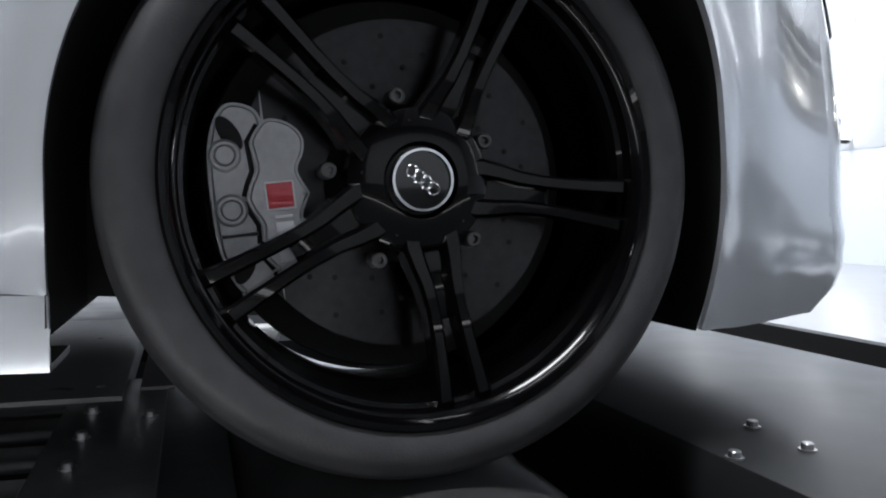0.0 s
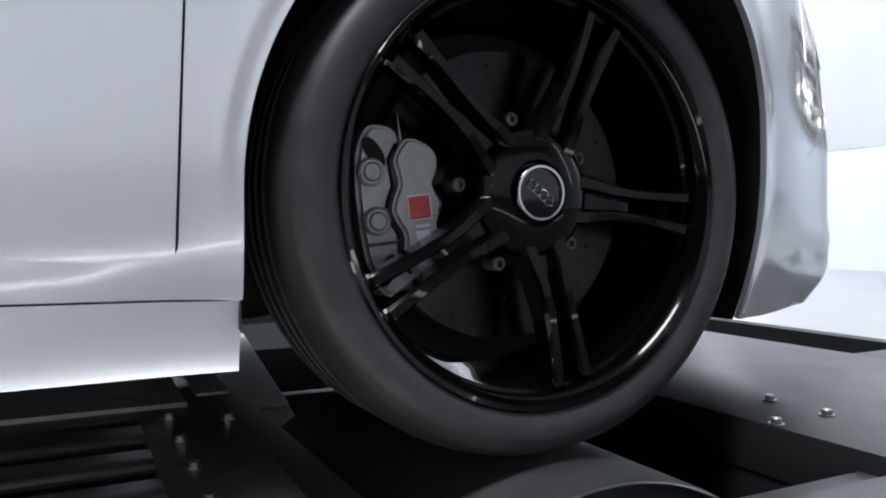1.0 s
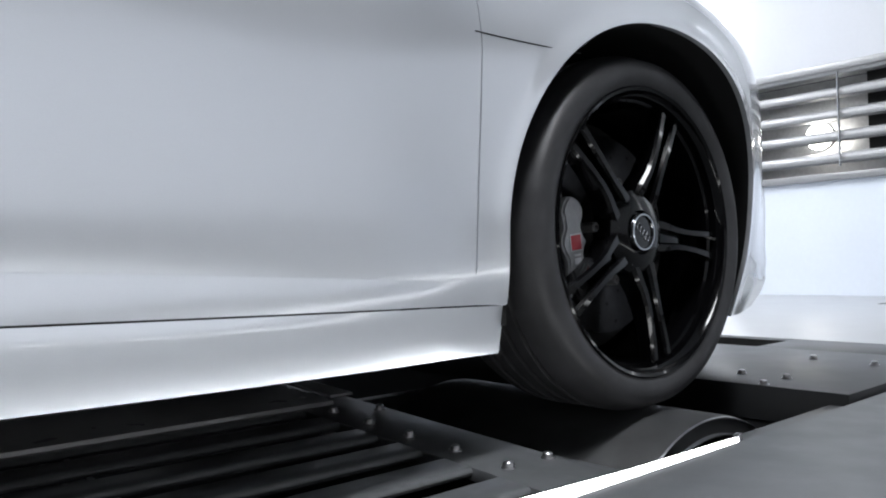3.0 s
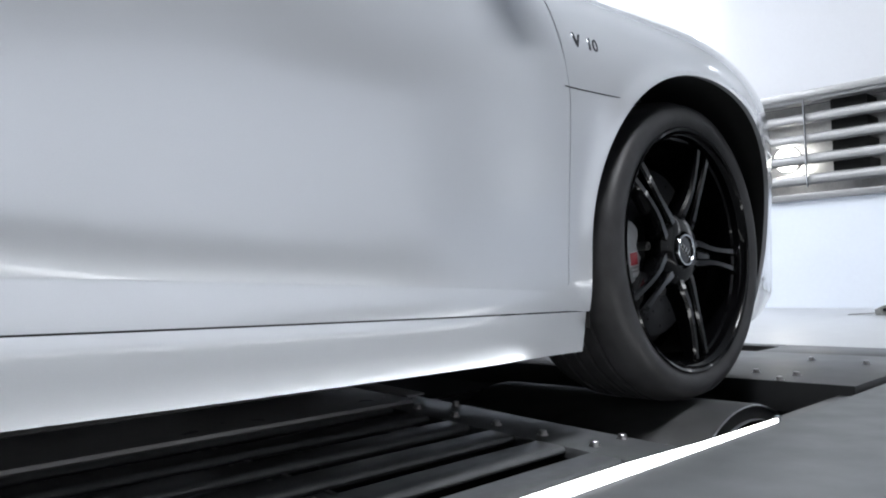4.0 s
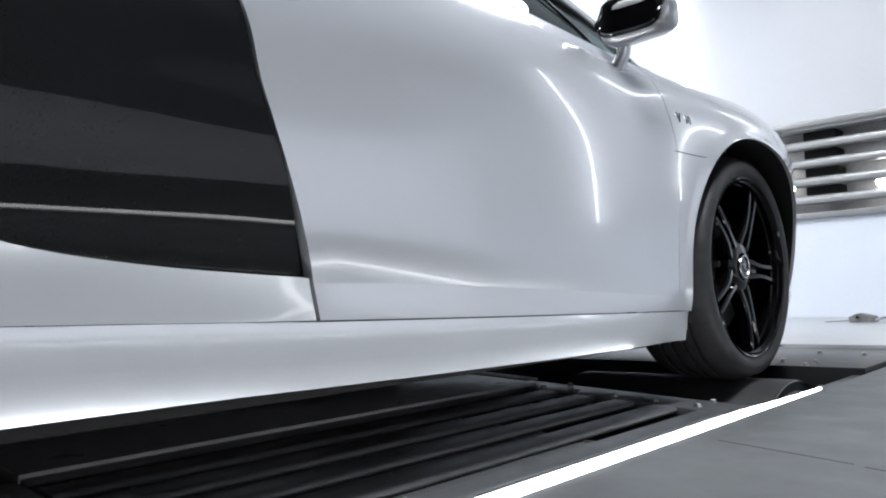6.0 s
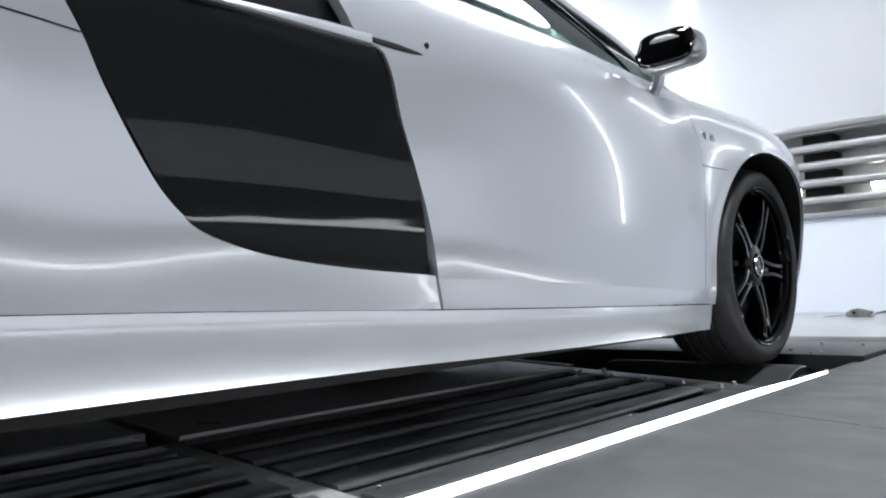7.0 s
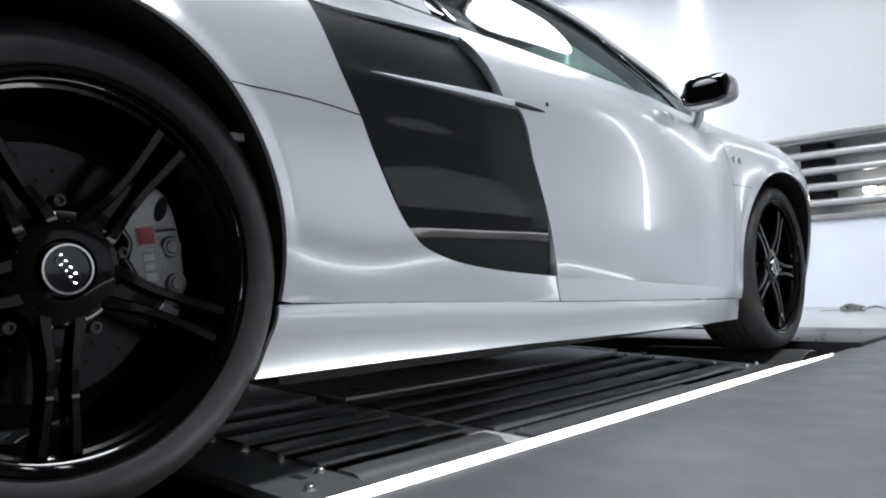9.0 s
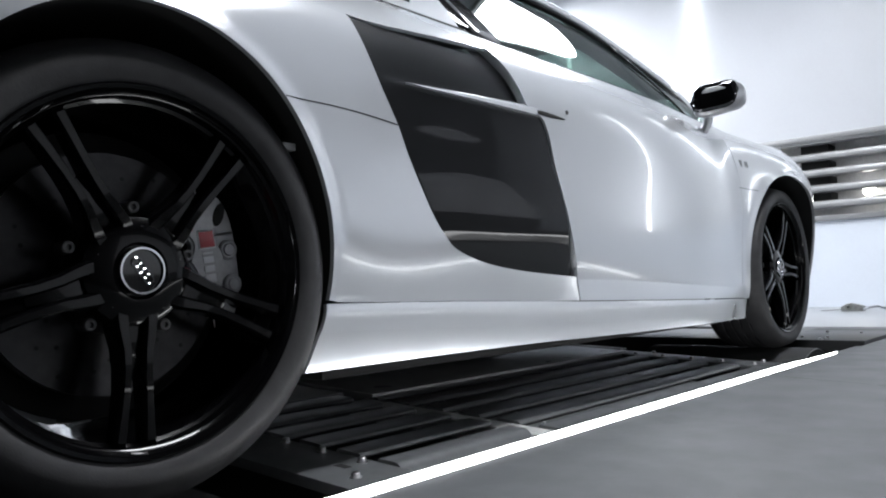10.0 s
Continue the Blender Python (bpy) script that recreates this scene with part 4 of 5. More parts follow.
# hood and front deck between the fender crowns
def hood_bm():
    bm = bmesh.new()
    rows = []
    for i in range(41):
        x = -0.44 + i / 40 * 1.06
        z0 = crown(x)
        y0 = skin(x, z0)
        row = []
        for k in range(41):
            s = k / 40
            y = y0 + (2 * YC - 2 * y0) * s
            e = min(s, 1 - s)
            row.append((x, y, z0 + 0.028 * math.sin(min(1, e / 0.10) * math.pi / 2) - (0.045 * (0.5 - 0.5 * math.cos(min(1, max(0, (e - 0.06) / 0.3)) * math.pi)))))
        rows.append(row)
    last = rows[-1]
    for j in range(1, 7):
        f = j / 6
        row = []
        for k in range(41):
            s = k / 40
            t = abs(2 * s - 1)
            a = math.acos(min(1, max(-1, 1 - (1 - t) ** 1.25)))
            nx = 0.62 + 0.165 * math.sin(a)
            x, y, z = last[k]
            row.append((x + (nx - x) * f, y, z + (0.68 - z) * f ** 1.6))
        rows.append(row)
    sheet(bm, rows)
    return bm


part("hood", draw_in(hood_bm()), PAINT, car)

# greenhouse: pillars, glass, roof
rail = smooth_curve((-2.9, -2.4, -1.9, -1.5, -1.2, -0.9, -0.6, -0.35, -0.15), (0.90, 1.04, 1.155, 1.20, 1.205, 1.18, 1.115, 1.035, 0.935))
rail_in = smooth_curve((-2.9, -2.4, -1.9, -1.2, -0.6, -0.15), (0.30, 0.36, 0.39, 0.385, 0.345, 0.27))


def belt_z(x):
    return belt(x) if x > -1.9 else 0.880


def side_glass():
    bm = bmesh.new()
    rows = []
    for i in range(49):
        x = -1.66 + i / 48 * 1.28
        zb, zt = belt_z(x) + 0.004, rail(x) - 0.018
        yb = skin(x, belt_z(x)) + 0.012
        row = []
        for k in range(9):
            s = k / 8
            xx = x - 0.02 * s
            row.append((xx, yb + (rail_in(x) + 0.006 - yb) * s ** 1.12, zb + max(0.012, zt - zb) * s))
        rows.append(row)
    sheet(bm, rows)
    return bm


panel("side_window", side_glass, GLASS, "tinted side window", 0.004)


def rail_bm(r, off, mat_dy):
    bm = bmesh.new()
    tube(bm, [(x, rail_in(x) + mat_dy, rail(x) + off) for x in [-2.75 + k * 2.56 / 40 for k in range(41)]], r, 10)
    return bm


pair("roof_rail", rail_bm(0.022, -0.004, 0.012), PAINT)
pair("window_trim", rail_bm(0.011, -0.024, -0.004), TRIM, "black window surround")
bm = bmesh.new()
tube(bm, [(x, skin(x, belt_z(x)) + 0.010, belt_z(x) + 0.002) for x in [-1.79 + k * 1.43 / 30 for k in range(31)]], 0.0055, 8)
pair("belt_trim", bm, TRIM, "black belt seal")
# pillar behind the door glass, black, and the small front quarter divider
for xa, xb, w in ((-1.735, -1.775, 0.165), (-0.60, -0.74, 0.014)):
    bm = bmesh.new()
    rows = []
    for k in range(9):
        s = k / 8
        x = xa + (xb - xa) * s
        yb, zb = skin(xa, belt_z(xa)) + 0.006, belt_z(xa)
        y = yb + (rail_in(xb) - 0.004 - yb) * s ** 1.12
        z = zb + (rail(xb) - 0.012 - zb) * s
        rows.append([(x - w / 2, y, z), (x + w / 2, y, z)])
    sheet(bm, rows)
    pair("pillar", bm, TRIM, "glossy black window pillar", 0.006)


# upper rear quarter beside the engine cover
def upper_quarter():
    bm = bmesh.new()
    rows = []
    for i in range(25):
        x = -2.75 + i / 24 * 0.935
        zb = 0.886 - 0.03 * max(0, (-2.3 - x) / 0.45)
        yb = skin(x, zb) + 0.002
        zt = max(rail(x), zb + 0.02)
        rows.append([(x - (0.06 - 0.04 * i / 24) * s, yb + (rail_in(x) - yb) * s ** 1.2, zb + (zt - zb) * s) for s in [k / 8 for k in range(9)]])
    sheet(bm, rows)
    return bm


panel("upper_quarter", upper_quarter, PAINT)
bm = bmesh.new()
tube(bm, [(x, skin(x, 0.886) + 0.001, 0.888) for x in [-2.30 + 0.51 * k / 16 for k in range(17)]], 0.0016, 6)
pair("roof_seam", bm, LINER)


def cross(xs, rise):
    bm = bmesh.new()
    rows = []
    for x in xs:
        y0, z0 = rail_in(x), rail(x)
        rows.append([(x, y0 + (2 * YC - 2 * y0) * k / 24, z0 + rise(x) * (1 - (2 * k / 24 - 1) ** 2)) for k in range(25)])
    sheet(bm, rows)
    return bm


ob = part("roof", cross([-1.85 + k * 1.11 / 14 for k in range(15)], lambda x: 0.045), PAINT, car)
ob.modifiers.new("thick", "SOLIDIFY").thickness = 0.012
bm = bmesh.new()
rows = []
for k in range(15):
    x = -1.88 + k * 1.13 / 14
    y0, z0 = rail_in(x) + 0.02, rail(x) - 0.022
    rows.append([(x, y0 + (2 * YC - 2 * y0) * q / 24, z0 + 0.035 * (1 - (2 * q / 24 - 1) ** 2)) for q in range(25)])
sheet(bm, rows)
part("headliner", bm, LEATHER, car, "dark headliner")
# inner trim of the windscreen pillars
bm = bmesh.new()
sheet(bm, [[(x, rail_in(x) + d, rail(x) - 0.016 + h) for d, h in ((0.006, -0.012), (0.05, -0.010), (0.10, 0.004), (0.11, 0.02))] for x in [-0.95 + 0.62 * k / 16 for k in range(17)]])
pair("pillar_trim", bm, LEATHER, "dark inner pillar trim", 0.004)
ob = part("windscreen", cross([-0.74 + k * 0.56 / 14 for k in range(15)], lambda x: 0.045), GLASS, car, "raked clear windscreen")
ob.modifiers.new("thick", "SOLIDIFY").thickness = 0.004
ob = part("engine_cover", cross([-2.9 + k * 1.05 / 12 for k in range(13)], lambda x: 0.03), GRAPHITE, car, "dark rear window and engine cover")
ob.modifiers.new("thick", "SOLIDIFY").thickness = 0.01

# tail
bm = bmesh.new()
rows = []
for z, pull in ((0.16, 0.08), (0.25, 0.02), (0.40, 0.0), (0.55, 0.0), (0.68, 0.015), (0.77, 0.05), (0.85, 0.10)):
    y0 = skin(-3.30, z)
    rows.append([(-3.30 - (0.24 - pull) * math.sin(k / 24 * math.pi / 2), y0 + (YC - y0) * (1 - math.cos(k / 24 * math.pi / 2)) ** 0.8, z) for k in range(25)])
sheet(bm, rows)
mirrored(bm)
part("rear_bumper", bm, PAINT, car)
bm = bmesh.new()
rows = []
for i in range(7):
    x = -3.42 + i / 6 * 0.56
    y0 = 0.24 if x < -3.2 else 0.30
    rows.append([(x, y0 + (2 * YC - 2 * y0) * k / 16, 0.845 + 0.06 * i / 6 + 0.01 * math.sin(math.pi * k / 16)) for k in range(17)])
sheet(bm, rows)
part("tail_deck", bm, PAINT, car)

# floor pan, inner cavities, wheel-arch liners
part("floor_pan", boxed(-2.25, -0.40, 0.14, 2 * YC - 0.14, 0.125, 0.16, 0.01), LINER, car)
part("firewall", boxed(-0.42, -0.38, 0.16, 2 * YC - 0.16, 0.15, 0.82), LINER, car)
part("bulkhead", boxed(-2.02, -1.96, 0.16, 2 * YC - 0.16, 0.15, 0.99), LINER, car)
part("front_pan", boxed(0.40, 0.62, 0.40, 2 * YC - 0.40, 0.16, 0.17, 0.003), LINER, car)


def liner(cx, cz, rx, rz, depth, flare=0.0):
    bm = bmesh.new()
    arc = [radians((-25 if flare else -20) + (222 if not flare else 227) * k / 60) for k in range(61)]
    def ring(grow, y):
        out = []
        for a in arc:
            wide = 1 + flare * max(0.0, radians(14) - a) ** 1.6
            if flare and a > math.pi:
                out.append((cx - rx - grow, skin(cx - rx, 0.3) + 0.004 if y is None else y, cz + rx * -math.tan(a)))
                continue
            x, z = cx + (rx + grow) * wide * math.cos(a), cz + (rz + grow) * wide * math.sin(a)
            out.append((x, skin(x, max(z, 0.14)) + 0.004 if y is None else y, z))
        return out
    v = sheet(bm, [ring(0.0015, None), ring(0.004, 0.11), ring(0.004, depth)])
    bm.faces.new(v[2])
    return bm


pair("wheel_arch_liner", liner(FC[0], FC[1], 0.350, 0.358, 0.36, 0.30), LINER)
pair("wheel_arch_liner", liner(RC[0], RC[1], 0.327, 0.364, 0.40), LINER)

pair("liner_clip", boxed(-2.412, -2.386, 0.025, 0.06, 0.523, 0.535, 0.002), CALIPER, "small pale liner clip")

# cabin
bm = boxed(-0.62, -0.40, 0.22, 2 * YC - 0.22, 0.50, 0.86, 0.05, 4)
part("dashboard", bm, LEATHER, car)
pair("door_card", boxed(-1.85, -0.45, 0.165, 0.20, 0.20, 0.855, 0.01), LEATHER)
for y in (0.60, 1.28):
    bm = boxed(-1.42, -0.95, y - 0.24, y + 0.24, 0.22, 0.40, 0.05, 3)
    bm2 = boxed(-0.09, 0.09, y - 0.24, y + 0.24, 0.0, 0.72, 0.06, 3)
    bm2.transform(Matrix.Translation((-1.45, 0, 0.30)) @ Matrix.Rotation(radians(-14), 4, "Y"))
    me = bpy.data.meshes.new("tmp")
    bm2.to_mesh(me)
    bm2.free()
    bm.from_mesh(me)
    bpy.data.meshes.remove(me)
    part("seat", bm, LEATHER, car, "dark leather bucket seat")
bm = bmesh.new()
tube(bm, [(-0.80 + 0.05 * math.sin(a), 1.28 + 0.18 * math.cos(a), 0.70 + 0.175 * math.sin(a)) for a in [2 * math.pi * k / 32 for k in range(33)]], 0.015, 8)
part("steering_wheel", bm, LEATHER, car)

# door mirrors
for side in (0, 1):
    def placed(bm):
        return flip(bm) if side else bm
    bm = bmesh.new()
    rows = []
    for k in range(15):
        s = k / 14
        y = 0.103 - 0.152 * s
        e = math.sqrt(max(0.0, 1 - (abs(2 * s - 1)) ** 5.0))
        top, low = 0.950 + 0.018 * s - 0.012 * (2 * s - 1) ** 2, 0.832 + 0.034 * s
        zc, hz = (top + low) / 2, (top - low) / 2
        row = []
        for j in range(25):
            a = 2 * math.pi * j / 24
            ca, sa = math.cos(a), math.sin(a)
            sq = lambda q: math.copysign(abs(q) ** 0.7, q)
            row.append((-0.62 + 0.07 * s + (0.066 if ca > 0 else 0.035) * sq(ca) * (0.15 + 0.85 * e), y, zc + hz * sq(sa) * (0.12 + 0.88 * e)))
        rows.append(row)
    v = sheet(bm, rows)
    bm.faces.new([q for q in v[0][:-1]])
    bm.faces.new([q for q in v[-1][:-1]][::-1])
    bmesh.ops.remove_doubles(bm, verts=bm.verts, dist=0.0003)
    mir = part("door_mirror", placed(bm), SATIN, car, "satin silver door mirror with dark glass", True, 60)
    bm = bmesh.new()
    column = ((-0.592, 0.118, 0.768, 0.030), (-0.588, 0.103, 0.780, 0.025), (-0.584, 0.092, 0.790, 0.021), (-0.578, 0.081, 0.806, 0.0185), (-0.572, 0.074, 0.828, 0.0180), (-0.568, 0.073, 0.850, 0.0190))
    sheet(bm, [[(x + 1.15 * r * math.cos(a), y + 0.85 * r * math.sin(a), z) for a in [2 * math.pi * k / 20 for k in range(21)]] for x, y, z, r in column])
    bmesh.ops.remove_doubles(bm, verts=bm.verts, dist=0.0002)
    part("mirror_stalk", placed(bm), PAINT, mir, "white mirror stalk")
    glass_rows, frame_rows = [], []
    for k in range(15):
        s = k / 14
        e = math.sqrt(max(0.0, 1 - abs(2 * s - 1) ** 5.0))
        s = 0.5 + (s - 0.5) * 0.86
        zc = 0.891 + 0.026 * s
        for rows, hz, back in ((glass_rows, 0.0500, -0.002), (frame_rows, 0.0560, 0.0005)):
            wide = 1.0 if hz < 0.055 else 1.08
            rows.append([(-0.655 + 0.07 * s + back * e + 0.008 * q, 0.027 + (0.076 - 0.152 * s) * wide, zc + hz * q * (0.12 + 0.88 * e)) for q in [-0.86 + 1.72 * j / 10 for j in range(11)]])
    for name, rows, mat, label in (("mirror_glass", glass_rows, MIRROR, "dark mirror glass"), ("glass_frame", frame_rows, TRIM, "black frame round the glass")):
        bm = bmesh.new()
        sheet(bm, rows)
        part(name, placed(bm), mat, mir, label).modifiers.new("thick", "SOLIDIFY").thickness = 0.002

# handle and lock
bm = bmesh.new()
rows = []
for k in range(13):
    s = k / 12
    x = -1.692 + 0.142 * s
    h = 0.0048 * math.sin(math.pi * s ** 0.8) ** 0.8 + 0.0006
    rows.append([(x, skin(x, 0.696 + q * h) - 0.0012, 0.697 - 0.003 * s + q * h) for q in (-1, -0.4, 0.4, 1)])
sheet(bm, rows)
pair("door_handle", bm, LINER, "black recessed door handle", 0.003)
bm = bmesh.new()
r = lathe(bm, [(0.004, 0.0055), (-0.003, 0.0055), (-0.004, 0.004)], 16)
cap(bm, r[-1])
bm.transform(Matrix.Translation((-1.537, skin(-1.537, 0.714) + 0.001, 0.714)))
pair("door_lock", bm, PLASTIC, "small black door lock")

# chrome engine badge on both fenders
def letters(text, size):
    cu = bpy.data.curves.new("badge_text", "FONT")
    cu.body = text
    cu.size = size
    cu.extrude = 0.0016
    cu.bevel_depth = 0.0003
    tmp = bpy.data.objects.new("badge_text", cu)
    me = bpy.data.meshes.new_from_object(tmp)
    bpy.data.objects.remove(tmp)
    me.materials.clear()
    me.materials.append(BADGE)
    return me


BADGE_V, BADGE_TEN = letters("V", 0.037), letters("10", 0.034)
for side in (0, 1):
    turn = math.pi if side else 0.0
    def spot(x, z):
        y = skin(x, z) - 0.001
        return Matrix.Translation((x, 2 * YC - y if side else y, z)) @ Matrix.Rotation(turn, 4, "Z") @ Matrix.Rotation(radians(90), 4, "X") @ Matrix.Rotation(math.atan((skin(x, z + 0.01) - skin(x, z - 0.01)) / -0.02), 4, "X")
    badge = put("badge", BADGE_V, car, spot(-0.362 if not side else -0.300, 0.692))
    badge["label"] = "small chrome engine badge"
    put("badge_number", BADGE_TEN, badge, spot(-0.324 if not side else -0.328, 0.692))


# ---- wheels and brakes ----
def tyre_profile(w, R):
    h = w / 2
    left = [(-h + 0.022, 0.246), (-h + 0.010, 0.252), (-h + 0.004, 0.258), (-h - 0.001, 0.270), (-h - 0.003, 0.283), (-h + 0.000, 0.294), (-h + 0.006, 0.303), (-h + 0.016, R - 0.0115), (-h + 0.030, R - 0.005), (-h + 0.050, R - 0.001)]
    mid = []
    n = 4
    for k in range(n):
        c = -h + 0.05 + (w - 0.10) * (k + 0.5) / n
        mid += [(c - 0.006, R), (c - 0.005, R - 0.007), (c + 0.005, R - 0.007), (c + 0.006, R)]
    return left + mid + [(-a, r) for a, r in reversed(left)]


def spoke_bar(bm, path, widths, depths):
    """A bevelled beam along (radius, angle, y) points."""
    rings = []
    for i, ((r, a, y), w, d) in enumerate(zip(path, widths, depths)):
        c = Vector((r * math.cos(a), y, r * math.sin(a)))
        p, q = path[max(i - 1, 0)], path[min(i + 1, len(path) - 1)]
        t = Vector((q[0] * math.cos(q[1]) - p[0] * math.cos(p[1]), 0, q[0] * math.sin(q[1]) - p[0] * math.sin(p[1]))).normalized()
        s = Vector((-t.z, 0, t.x))
        o = Vector((0, 1, 0))
        prof = [(-0.5, 1.0), (-0.5, 0.16), (-0.30, 0.0), (0.30, 0.0), (0.5, 0.16), (0.5, 1.0)]
        rings.append([bm.verts.new(c + s * (u * w) + o * (v * d)) for u, v in prof])
    for a, b in zip(rings, rings[1:]):
        for k in range(len(a)):
            bm.faces.new((a[k], a[(k + 1) % len(a)], b[(k + 1) % len(b)], b[k]))
    bm.faces.new(rings[0])
    bm.faces.new(rings[-1][::-1])


def wheel_set(w, R):
    """Meshes of one wheel, outer face towards -y, hub at the origin."""
    h = w / 2
    me = {}
    bm = bmesh.new()
    lathe(bm, tyre_profile(w, R), 96)
    me["tyre"] = mesh_of("tyre", bm, RUBBER, True, 50)
    bm = bmesh.new()
    lathe(bm, [(-h + 0.012, 0.2515), (-h + 0.004, 0.2575), (-h + 0.001, 0.2545), (-h + 0.004, 0.249), (-h + 0.012, 0.2455), (-h + 0.016, 0.241), (-h + 0.030, 0.2385), (-h + 0.034, 0.234), (-h + 0.05, 0.2325), (0.0, 0.224), (h - 0.03, 0.229), (h - 0.006, 0.246), (h - 0.006, 0.252), (h - 0.03, 0.236), (0.0, 0.230), (-h + 0.05, 0.239)], 96)
    me["rim"] = mesh_of("rim", bm, RIM, True, 30)
    face = -h + 0.022
    bm = bmesh.new()
    rr = lathe(bm, [(face + 0.05, 0.078), (face + 0.014, 0.076), (face + 0.006, 0.062), (face + 0.004, 0.040), (face + 0.012, 0.036)], 48)
    cap(bm, rr[-1])
    me["hub"] = mesh_of("hub", bm, RIM, True, 30)
    # one arm of a double spoke: it leaves the hub beside a bolt, kinks and runs out to the rim
    for sign, name in ((1, "spoke"), (-1, "spoke_b")):
        bm = bmesh.new()
        arm = ((0.046, 0.0200), (0.066, 0.0215), (0.086, 0.0195), (0.108, 0.0160), (0.135, 0.0150), (0.165, 0.0160), (0.200, 0.0185), (0.232, 0.0212), (0.2465, 0.0225))
        deep = (0.010, 0.006, 0.003, 0.000, -0.002, -0.003, -0.003, -0.002, 0.006)
        wide = (0.024, 0.022, 0.019, 0.0165, 0.0150, 0.0150, 0.0160, 0.0185, 0.0215)
        spoke_bar(bm, [(math.hypot(r, o), sign * math.atan2(o, r), face + d) for (r, o), d in zip(arm, deep)], wide, (0.044, 0.044, 0.043, 0.041, 0.038, 0.034, 0.031, 0.028, 0.022))
        if sign > 0:
            # web that joins the two arms behind their front edges
            spoke_bar(bm, [(0.05, 0, face + 0.022), (0.09, 0, face + 0.018), (0.125, 0, face + 0.016), (0.150, 0, face + 0.020)], (0.036, 0.034, 0.026, 0.018), (0.022, 0.020, 0.016, 0.010))
        me[name] = mesh_of("spoke", bm, RIM, True, 20)
    bm = bmesh.new()
    rr = lathe(bm, [(face + 0.012, 0.0335), (face - 0.001, 0.0335), (face - 0.003, 0.0325), (face - 0.003, 0.0300), (face + 0.0005, 0.0295)], 48)
    me["cap_ring"] = mesh_of("cap_ring", bm, CHROME, True, 30)
    bm = bmesh.new()
    rr = lathe(bm, [(face + 0.001, 0.0296), (face + 0.0005, 0.015), (face + 0.0004, 0.002)], 40)
    cap(bm, rr[-1])
    me["hub_cap"] = mesh_of("hub_cap", bm, TRIM, True, 30)
    bm = bmesh.new()
    lathe(bm, [(face + 0.0004, 0.0072), (face - 0.0012, 0.0072), (face - 0.0018, 0.0064), (face - 0.0012, 0.0056), (face + 0.0004, 0.0056)], 24)
    me["ring"] = mesh_of("cap_mark", bm, CHROME, True, 40)
    bm = bmesh.new()
    rr = lathe(bm, [(face + 0.03, 0.0095), (face + 0.008, 0.0095), (face + 0.006, 0.008), (face + 0.006, 0.0055), (face + 0.012, 0.0050)], 6)
    cap(bm, rr[-1])
    me["lug"] = mesh_of("lug_bolt", bm, PLASTIC, True, 30)
    bm = bmesh.new()
    rr = lathe(bm, [(face + 0.06, 0.009), (face + 0.034, 0.009), (face + 0.032, 0.0075), (face + 0.032, 0.0045), (face + 0.038, 0.004)], 16)
    cap(bm, rr[-1])
    me["stud"] = mesh_of("stud", bm, STUD, True, 30)
    return me


def fit_wheel(me, at, far, turn):
    base = Matrix.Translation(at) @ Matrix.Rotation(math.pi if far else 0.0, 4, "Z")
    spin = lambda a: base @ Matrix.Rotation(a, 4, "Y")
    wheel = put("wheel", me["rim"], car, spin(turn))
    wheel["label"] = "glossy black multi-spoke alloy wheel"
    put("tyre", me["tyre"], wheel, spin(turn))["label"] = "low-profile black rubber tyre"
    put("hub", me["hub"], wheel, spin(turn))
    put("hub_cap", me["hub_cap"], wheel, spin(turn))
    put("cap_ring", me["cap_ring"], wheel, spin(turn))["label"] = "bright chrome ring"
    for k in range(4):
        put("cap_mark", me["ring"], wheel, spin(turn + 0.55) @ Matrix.Translation((-0.0145 + 0.0097 * k, 0, 0)))
    for k in range(5):
        a = turn + 2 * math.pi * k / 5
        put("spoke", me["spoke"], wheel, spin(a))
        put("spoke", me["spoke_b"], wheel, spin(a))
        put("stud", me["stud"], wheel, spin(a + math.pi / 5) @ Matrix.Translation((0.092, 0, 0)))
        put("lug_bolt", me["lug"], wheel, spin(a + math.pi / 5) @ Matrix.Translation((0.055, 0, 0)))
    return wheel


FW, RW = wheel_set(0.235, 0.318), wheel_set(0.285, 0.326)
FY, RY = 0.0245 + 0.1175, 0.010 + 0.1425
for far in (False, True):
    fit_wheel(FW, (FC[0], 2 * YC - FY if far else FY, FC[1]), far, radians(6))
    fit_wheel(RW, (RC[0], 2 * YC - RY if far else RY, RC[1]), far, radians(21))


def flipped_run(bm):
    for v in bm.verts:
        v.co.z = -v.co.z
    bmesh.ops.reverse_faces(bm, faces=bm.faces[:])
    return bm


